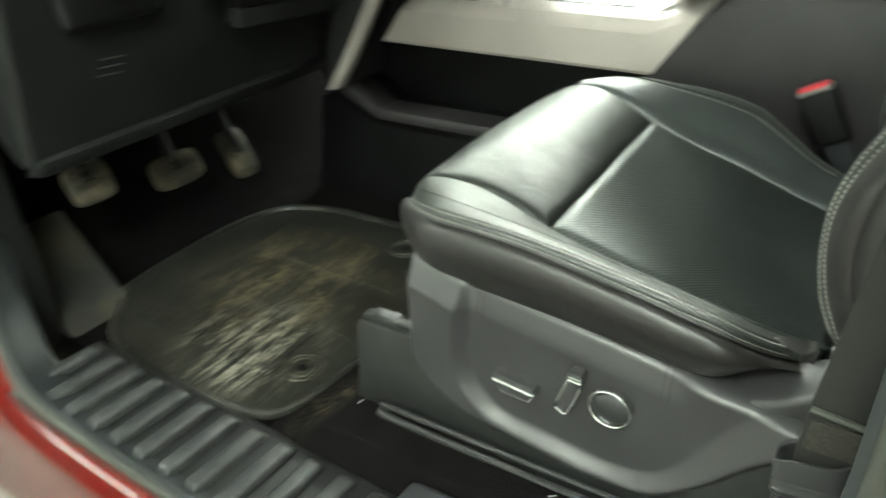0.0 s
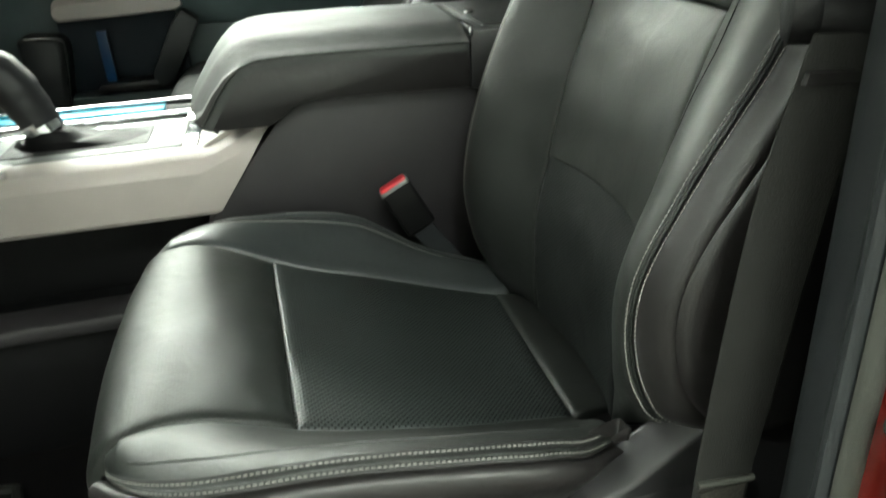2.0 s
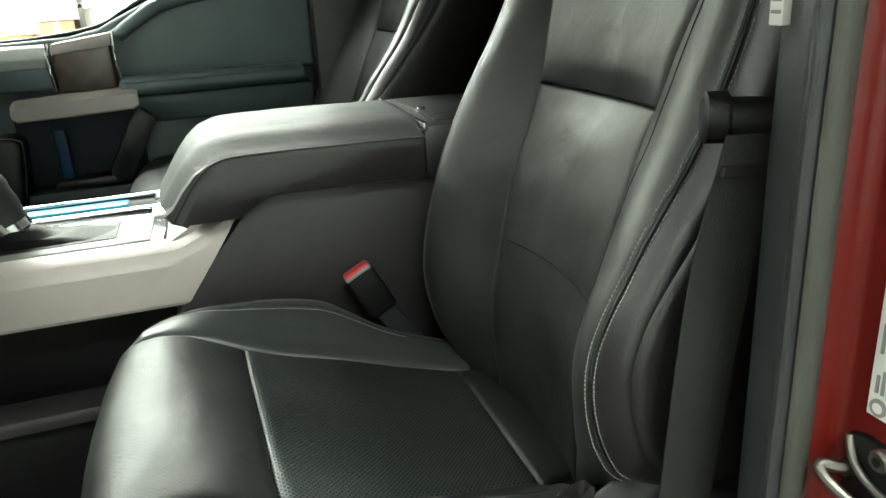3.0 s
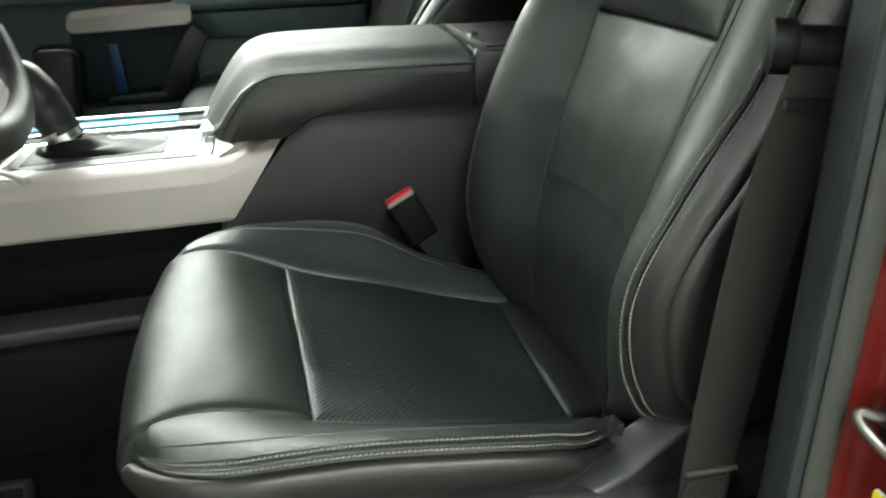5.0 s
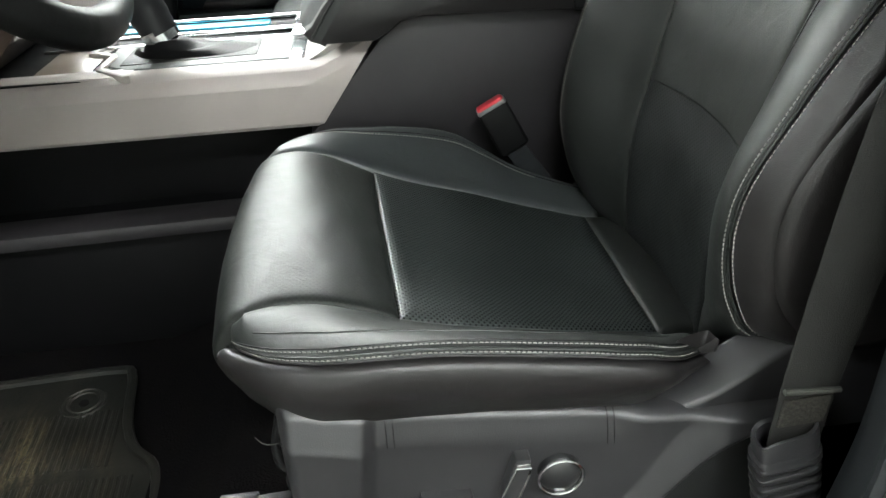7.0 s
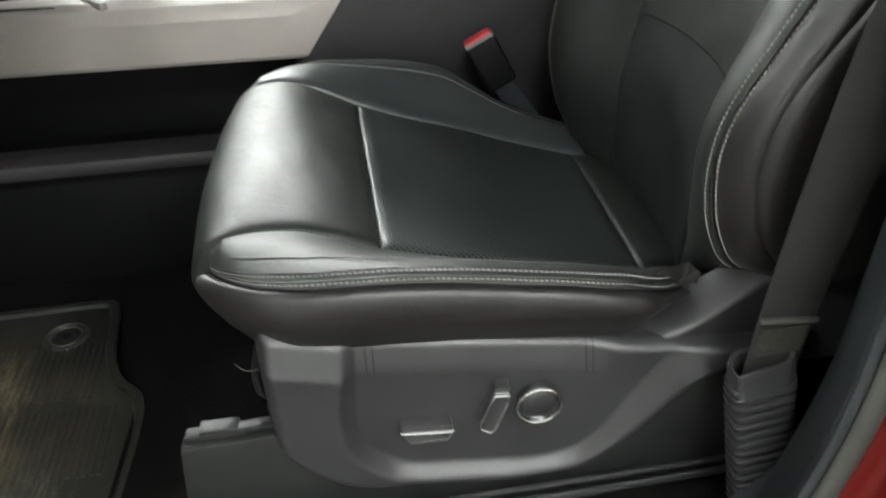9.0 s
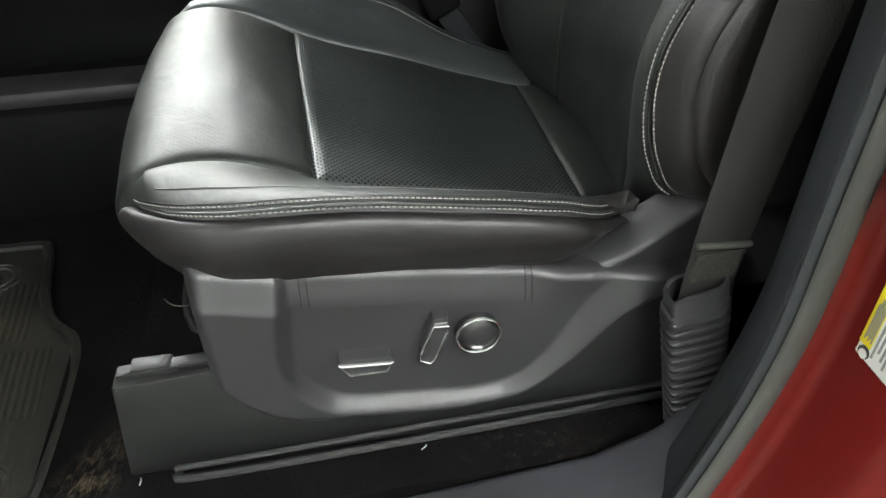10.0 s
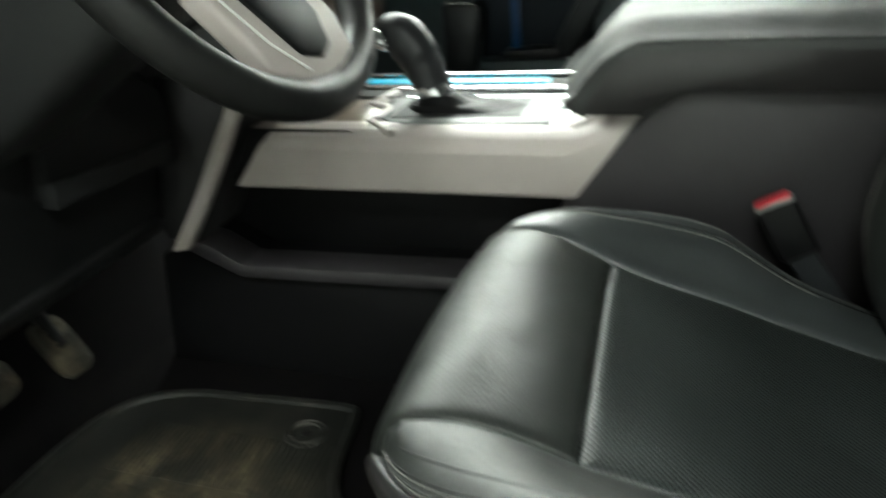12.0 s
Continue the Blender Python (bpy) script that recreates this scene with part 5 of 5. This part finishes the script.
shifter.matrix_basis = pose(-0.014, 0.035, -0.011)
part("side_panel", prism([(0.140, 0.345), (0.160, 0.225), (0.72, 0.22), (0.72, 0.505), (0.292, 0.506), (0.252, 0.478)], 0.600, 0.90, "y", 0.005), CONSOLE_SIDE, console)
part("console_rear", box((0.50, 0.607, 0.105), (0.78, 0.893, 0.495), 0.01), PLASTIC, console)
lid = part("armrest_lid", prism([(0.150, 0.499), (0.158, 0.487), (0.172, 0.482), (0.246, 0.482), (0.264, 0.492), (0.282, 0.506), (0.31, 0.511), (0.521, 0.506), (0.521, 0.566), (0.240, 0.568), (0.215, 0.562), (0.196, 0.549), (0.178, 0.529), (0.162, 0.507)], 0.573, 0.90, "y", 0.003, 2), VINYL, console, "padded black armrest lid")
lid_path = spline([(0.149, 0.498), (0.163, 0.519), (0.180, 0.543), (0.198, 0.563), (0.220, 0.577), (0.26, 0.584), (0.40, 0.584), (0.521, 0.581)], 70)


def lid_pad(u, v):
    k = min(int(u * 69), 68)
    p = lid_path[k] * (1 - (u * 69 - k)) + lid_path[k + 1] * (u * 69 - k)
    d = lid_path[k + 1] - lid_path[k]
    n = np.array((-d[1], d[0])) / np.linalg.norm(d)
    w = min(v, 1 - v)
    q = p + n * (-0.013 * (1 - smooth01(w / 0.20)) + 0.010 * math.sin(math.pi * v))
    return q[0], lerp(0.571, 0.90, v), q[1]


pad = Panel(lid_pad, 90, 60, "v", 0.002, 0.003, wrinkle=0.0008, seed=11)
pad.mesh("lid_pad", ARMREST, lid, "smooth black leather armrest top")
part("lid_seam", tube(pad.line(v=0.0, lift=0.0006)[0], 0.0016, 6), LEATHER, lid)
part("lid_band", box((0.523, 0.584, 0.572), (0.530, 0.885, 0.5845), 0.002), CHROME, console)
part("rear_tray", prism([(0.524, 0.50), (0.70, 0.50), (0.70, 0.576), (0.66, 0.578), (0.524, 0.580)], 0.585, 0.89, "y", 0.006), PLASTIC, console)
part("tray_well", prism([(0.55, 0.615), (0.66, 0.615), (0.66, 0.86), (0.55, 0.86)], 0.571, 0.5825, "z", 0.002), PLASTIC_BLACK, console)
part("tray_clip", box((0.548, 0.70, 0.580), (0.562, 0.712, 0.589), 0.002), CHROME, console)

# ---- passenger door ----
pdoor = thing("door_2", "charcoal passenger door with silver handle and wood inlay", "door", kind="structure")
Y = 1.42
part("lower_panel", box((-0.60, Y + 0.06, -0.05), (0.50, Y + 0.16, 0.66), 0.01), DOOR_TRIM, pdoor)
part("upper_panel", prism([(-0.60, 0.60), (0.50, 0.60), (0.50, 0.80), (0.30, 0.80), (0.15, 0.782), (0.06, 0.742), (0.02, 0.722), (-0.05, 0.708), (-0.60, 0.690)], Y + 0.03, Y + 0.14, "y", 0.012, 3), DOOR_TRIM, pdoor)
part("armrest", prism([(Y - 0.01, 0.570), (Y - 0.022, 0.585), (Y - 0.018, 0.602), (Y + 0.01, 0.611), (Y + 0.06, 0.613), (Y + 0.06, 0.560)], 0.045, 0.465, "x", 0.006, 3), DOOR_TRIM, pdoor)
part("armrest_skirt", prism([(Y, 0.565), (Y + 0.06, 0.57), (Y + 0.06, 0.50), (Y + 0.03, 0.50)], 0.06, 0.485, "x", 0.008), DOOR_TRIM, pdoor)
bm = bmesh.new()
rings = []
for x, low, high in ((-0.186, 0.545, 0.572), (-0.176, 0.536, 0.583), (-0.06, 0.538, 0.589), (0.066, 0.543, 0.592), (0.080, 0.550, 0.588)):
    rings.append([bm.verts.new((x, y, z)) for y, z in ((Y + 0.03, low), (Y - 0.026, low), (Y - 0.030, low + 0.004), (Y - 0.030, high - 0.014), (Y - 0.017, high), (Y + 0.03, high))])
for one, two in zip(rings, rings[1:]):
    for j in range(6):
        bm.faces.new((one[j], one[(j + 1) % 6], two[(j + 1) % 6], two[j]))
bm.faces.new(rings[0][::-1])
bm.faces.new(rings[-1])
part("door_pull", bm, SILVER, pdoor, "satin silver door pull", sharp=25)
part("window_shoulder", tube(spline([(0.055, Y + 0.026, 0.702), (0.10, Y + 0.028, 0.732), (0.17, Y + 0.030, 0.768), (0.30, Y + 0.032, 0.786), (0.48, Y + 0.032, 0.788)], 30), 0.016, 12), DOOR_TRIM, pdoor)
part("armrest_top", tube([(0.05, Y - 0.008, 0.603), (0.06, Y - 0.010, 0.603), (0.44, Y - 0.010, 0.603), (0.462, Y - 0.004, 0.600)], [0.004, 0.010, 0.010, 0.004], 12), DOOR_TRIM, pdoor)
part("wood_inlay", prism([(-0.084, 0.590), (0.038, 0.590), (0.040, 0.70), (-0.080, 0.690)], Y - 0.004, Y + 0.05, "y", 0.006), WOOD, pdoor, "dark wood veneer inlay")
part("inlay_cap", prism([(-0.084, 0.672), (0.044, 0.684), (0.048, 0.714), (-0.080, 0.697)], Y - 0.008, Y + 0.05, "y", 0.005), SILVER, pdoor)
for pts in (((-0.088, Y - 0.006, 0.595), (-0.092, Y - 0.006, 0.66), (-0.088, Y - 0.004, 0.70)), ((0.050, Y - 0.006, 0.612), (0.046, Y - 0.006, 0.66), (0.050, Y - 0.004, 0.716))):
    part("chrome_edge", tube(spline(pts, 8), 0.0035, 6), CHROME, pdoor)
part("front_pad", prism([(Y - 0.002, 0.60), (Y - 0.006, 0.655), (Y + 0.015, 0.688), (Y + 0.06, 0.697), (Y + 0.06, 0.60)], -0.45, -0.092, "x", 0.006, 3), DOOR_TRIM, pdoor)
part("pad_cover", prism([(Y - 0.010, 0.645), (Y - 0.008, 0.664), (Y + 0.015, 0.692), (Y + 0.05, 0.702), (Y + 0.05, 0.66)], -0.45, -0.094, "x", 0.006, 3), PAD_GREY, pdoor, "pale grey padded upper edge")
part("pocket_back", box((-0.20, Y + 0.045, 0.28), (0.07, Y + 0.062, 0.535), 0.004), DARK_BLUE, pdoor)
part("pocket_strut", prism([(0.078, 0.545), (0.05, 0.515), (-0.012, 0.405), (-0.012, 0.372), (0.03, 0.372), (0.11, 0.515)], Y - 0.01, Y + 0.06, "y", 0.008), TRIM, pdoor)
part("pocket_ledge", prism([(-0.14, 0.372), (-0.13, 0.391), (0.0, 0.394), (0.01, 0.372)], Y - 0.01, Y + 0.06, "y", 0.005), PLASTIC, pdoor)
part("pocket_lip", box((-0.24, Y - 0.005, 0.10), (0.45, Y + 0.06, 0.37), 0.02), DOOR_TRIM, pdoor)
part("blue_card", box((-0.118, Y + 0.02, 0.388), (-0.096, Y + 0.03, 0.505), 0.002), DEEP_BLUE, pdoor, "upright blue card in the pocket")
part("speaker_pod", prism([(-0.27, 0.30), (-0.205, 0.30), (-0.178, 0.485), (-0.19, 0.505), (-0.27, 0.51)], Y - 0.04, Y + 0.06, "y", 0.012, 3), TRIM, pdoor)
part("speaker_edge", tube(spline([(-0.202, Y - 0.042, 0.30), (-0.176, Y - 0.042, 0.47), (-0.186, Y - 0.042, 0.503), (-0.25, Y - 0.042, 0.508)], 16), 0.002, 6), CHROME, pdoor)
part("lock_plate", box((-0.185, Y - 0.002, 0.655), (-0.155, Y + 0.01, 0.672), 0.003), PLASTIC, pdoor)
part("window_seal", tube(spline([(-0.60, Y + 0.05, 0.697), (-0.20, Y + 0.05, 0.703), (-0.05, Y + 0.05, 0.713), (0.03, Y + 0.05, 0.729), (0.08, Y + 0.05, 0.755), (0.16, Y + 0.05, 0.79), (0.30, Y + 0.05, 0.808), (0.5, Y + 0.05, 0.808)], 40), 0.006, 8), PLASTIC_BLACK, pdoor)
tagged(part("pillar_passenger", prism([(0.498, 0.0), (0.68, 0.0), (0.69, 0.6), (0.66, 1.22), (0.50, 1.22), (0.498, 0.6)], Y - 0.02, Y + 0.14, "y", 0.01), PLASTIC), "charcoal pillar between the passenger doors", "pillar", kind="structure")
rear_door = thing("door_3", "charcoal rear passenger door panel in shade", "door", kind="structure")
part("panel", box((0.66, Y + 0.04, -0.05), (1.75, Y + 0.16, 0.80), 0.01), PLASTIC_SOFT, rear_door)
part("door_pull", box((0.95, Y - 0.01, 0.60), (1.10, Y + 0.04, 0.625), 0.008), SILVER, rear_door)
tinted = thing("window_2", "dark tinted rear side window", "window", kind="structure")
part("pane", box((0.64, Y + 0.08, 0.80), (1.75, Y + 0.09, 1.22), 0), TINTED, tinted)
tinted = thing("window_3", "dark tinted rear window", "window", kind="structure")
part("pane", box((1.76, -0.1, 0.72), (1.77, 1.5, 1.22), 0), TINTED, tinted)
tinted = thing("window_4", "dark tinted rear side window behind the driver", "window", kind="structure")
part("pane", box((0.70, -0.11, 0.75), (1.76, -0.10, 1.22), 0), TINTED, tinted)
bench = thing("rear_bench", "black leather rear bench in the shade", "seat")
part("bench_cushion", box((1.02, 0.0, 0.15), (1.55, 1.40, 0.42), 0.05, 4), LEATHER, bench)
part("bench_back", prism([(1.45, 0.36), (1.60, 0.36), (1.74, 0.95), (1.62, 0.95)], 0.0, 1.40, "y", 0.04, 4), LEATHER, bench)

# pillars and glass that close the cab
tagged(part("pillar_front", prism([(-1.0, 0.86), (-0.90, 0.88), (-0.30, 1.24), (-0.40, 1.24)], 1.46, 1.54, "y", 0.01), PLASTIC_SOFT), "dark windscreen pillar", "pillar", kind="structure")
tagged(part("pillar_driver", prism([(0.61, 0.0), (0.74, 0.0), (0.76, 0.6), (0.70, 1.24), (0.57, 1.24), (0.605, 0.8)], -0.12, -0.046, "y", 0.01), PLASTIC), "charcoal pillar behind the driver's seat", "pillar", kind="structure")
tagged(part("side_rear", box((0.70, -0.14, -0.1), (1.8, -0.06, 0.75), 0.01), PLASTIC), "charcoal rear side panel", "panel", kind="structure")
tagged(part("body_side", box((0.66, -0.285, -0.45), (1.9, -0.26, 0.75), 0.01), RED), "deep red outer panel of the cab", "body panel", kind="structure")
tagged(part("rocker", prism([(-0.216, -0.005), (-0.213, -0.04), (-0.206, -0.12), (-0.198, -0.28), (-0.12, -0.28), (-0.12, -0.005)], -0.75, 0.70, "x", 0.008, 3), RED), "deep red painted sill below the door", "body panel", kind="structure")

tagged(part("sill_inner", prism([(0.16, 0.06), (0.16, 0.092), (0.30, 0.104), (0.46, 0.122), (0.52, 0.150), (0.56, 0.20), (0.58, 0.20), (0.58, 0.06)], -0.126, -0.052, "y", 0.012, 3), SILL_COVER), "dark plastic inner sill cover", "trim", kind="structure")

# ---- labels and striker on the jamb ----
label = thing("tyre_label", "white and yellow tyre label on the red jamb", "label")
X = 0.5965
part("sheet", box((X, -0.188, 0.326), (X + 0.003, -0.142, 0.405), 0.0008), WHITE, label)
part("yellow_band", box((X - 0.0008, -0.153, 0.337), (X + 0.001, -0.1422, 0.4045), 0.0003), YELLOW, label)
part("icon", tube([(X - 0.001, -0.1495, 0.3315), (X + 0.001, -0.1495, 0.3315)], 0.0050, 20), INK, label)
part("icon_centre", tube([(X - 0.0016, -0.1500, 0.3308), (X, -0.1500, 0.3308)], 0.0036, 20), WHITE, label)
for k in range(5):
    part("print_line", box((X - 0.0016, -0.1462 - 0.0016 * k, 0.342 + 0.003 * (k % 2)), (X + 0.001, -0.1455 - 0.0016 * k, 0.372 + 0.005 * (k % 3)), 0.0001), INK_GREY, label)
for k in range(8):
    part("print_line", box((X - 0.001, -0.1570 - 0.0038 * k, 0.333 + 0.004 * (k * 5 % 3)), (X + 0.001, -0.1558 - 0.0038 * k, 0.372 + 0.007 * (k * 7 % 4)), 0.0001), INK_GREY, label)
label.matrix_basis = pose(-0.0065, -0.0055, 0.0045)
label = thing("build_label", "white printed build label on the red jamb", "label")
part("sheet", box((X, -0.188, 0.504), (X + 0.003, -0.1405, 0.594), 0.0008), WHITE, label)
part("icon", tube([(X - 0.001, -0.1490, 0.5115), (X + 0.001, -0.1490, 0.5115)], 0.0060, 20), INK_GREY, label)
part("icon_centre", tube([(X - 0.0014, -0.1490, 0.5115), (X, -0.1490, 0.5115)], 0.0035, 20), WHITE, label)
for k in range(9):
    for j in range(3):
        z = 0.521 + 0.024 * j + 0.003 * ((k * 3 + j) % 3)
        part("print_line", box((X - 0.001, -0.1470 - 0.0042 * k, z), (X + 0.001, -0.1450 - 0.0042 * k, z + 0.012 + 0.004 * ((k + 2 * j) % 3)), 0.0001), INK_GREY, label)
label.matrix_basis = pose(0, -0.004, 0)
striker = thing("door_striker", "greasy steel door striker on a black plate", "striker")
part("plate", prism([(-0.136, 0.486), (-0.150, 0.490), (-0.188, 0.486), (-0.188, 0.428), (-0.150, 0.430), (-0.137, 0.440)], X - 0.004, X + 0.01, "x", 0.003, 2), PLASTIC_BLACK, striker)
part("plate_edge", tube(spline([(X - 0.004, -0.139, 0.485), (X - 0.006, -0.143, 0.477), (X - 0.007, -0.150, 0.468), (X - 0.006, -0.163, 0.460), (X - 0.005, -0.186, 0.456)], 24), 0.0030, 10), STEEL, striker)
part("loop", tube(spline([(X, -0.143, 0.462), (X - 0.012, -0.140, 0.463), (X - 0.020, -0.136, 0.465), (X - 0.0225, -0.137, 0.462), (X - 0.020, -0.144, 0.455), (X - 0.012, -0.160, 0.445), (X, -0.182, 0.434)], 30), 0.0040, 10), STEEL, striker)
screw = part("screw", tube([(X - 0.008, -0.164, 0.481), (X - 0.006, -0.164, 0.481), (X, -0.164, 0.481)], [0.0060, 0.0075, 0.0075], 20), STEEL, striker)
part("socket", tube([(X - 0.0086, -0.164, 0.481), (X - 0.0078, -0.164, 0.481)], 0.0034, 6), PLASTIC_BLACK, screw)
part("collar", tube([(X - 0.008, -0.1413, 0.4625), (X - 0.003, -0.1425, 0.462)], 0.0062, 16), STEEL, striker)

tag = thing("pillar_tag", "small white tag on the charcoal pillar trim", "tag")
part("sheet", box((0.563, -0.0775, 0.739), (0.572, -0.0655, 0.785), 0.001), WHITE, tag)
for k in range(5):
    part("print_line", box((0.5622, -0.0755, 0.746 + 0.007 * k), (0.565, -0.0675, 0.748 + 0.007 * k), 0.0003), INK_GREY, tag)

# ---- crumbs on the carpet ----
crumbs = [(0.306, -0.012, 0.110), (0.045, -0.004, 0.110)]
for k, (x, y, z) in enumerate(crumbs):
    ob = part("crumb", tube(spline([(0, 0, 0), (0.004, 0.002, 0.001), (0.006, 0.005, 0.0)], 6), 0.0006, 5), WHITE)
    ob.matrix_basis = pose(x, y, z - 0.002, 0, 0, 50 * k)
    tagged(ob, "tiny pale crumb lying on the black carpet", "crumb", "crumbs on the carpet")

# ---- seen through the far window ----
shelf = thing("shelf_unit", "pale steel workshop shelf with boxes", "shelf")
for z in (0.2, 0.75, 1.3, 1.85):
    part("shelf_board", box((-2.2, 5.2, z), (1.2, 5.7, z + 0.04), 0.005), WHITE, shelf)
for x in (-2.2, -0.5, 1.16):
    part("upright", box((x, 5.2, FLOOR_Z), (x + 0.04, 5.7, 2.2), 0.004), STEEL, shelf)


def carton(x, w, h, d, mat, label):
    ob = thing("box", label, "box", "boxes on the workshop shelf")
    part("carton", box((x, 5.25, 0.24), (x + w, 5.25 + d, 0.24 + h), 0.006, 2), mat, ob)
    part("tape", box((x + w * 0.42, 5.246, 0.24 + h * 0.2), (x + w * 0.58, 5.252, 0.24 + h * 0.98), 0.001), WHITE, ob)


ORANGE = material("orange_card", (0.55, 0.19, 0.05), 0.6, rough_var=0.05)
BROWN = material("brown_card", (0.28, 0.19, 0.11), 0.7, rough_var=0.05)
for x, w, h, mat, label in ((-2.1, 0.30, 0.42, BROWN, "brown carton on the steel shelf"), (-1.72, 0.24, 0.30, ORANGE, "orange carton on the steel shelf"), (-1.42, 0.34, 0.46, WHITE, "white carton on the steel shelf"), (-1.02, 0.20, 0.36, ORANGE, "orange carton on the steel shelf"), (-0.76, 0.22, 0.44, BROWN, "brown carton on the steel shelf"), (-0.40, 0.36, 0.30, WHITE, "white carton on the steel shelf"), (0.05, 0.28, 0.40, BROWN, "brown carton on the steel shelf")):
    carton(x, w, h, 0.34, mat, label)
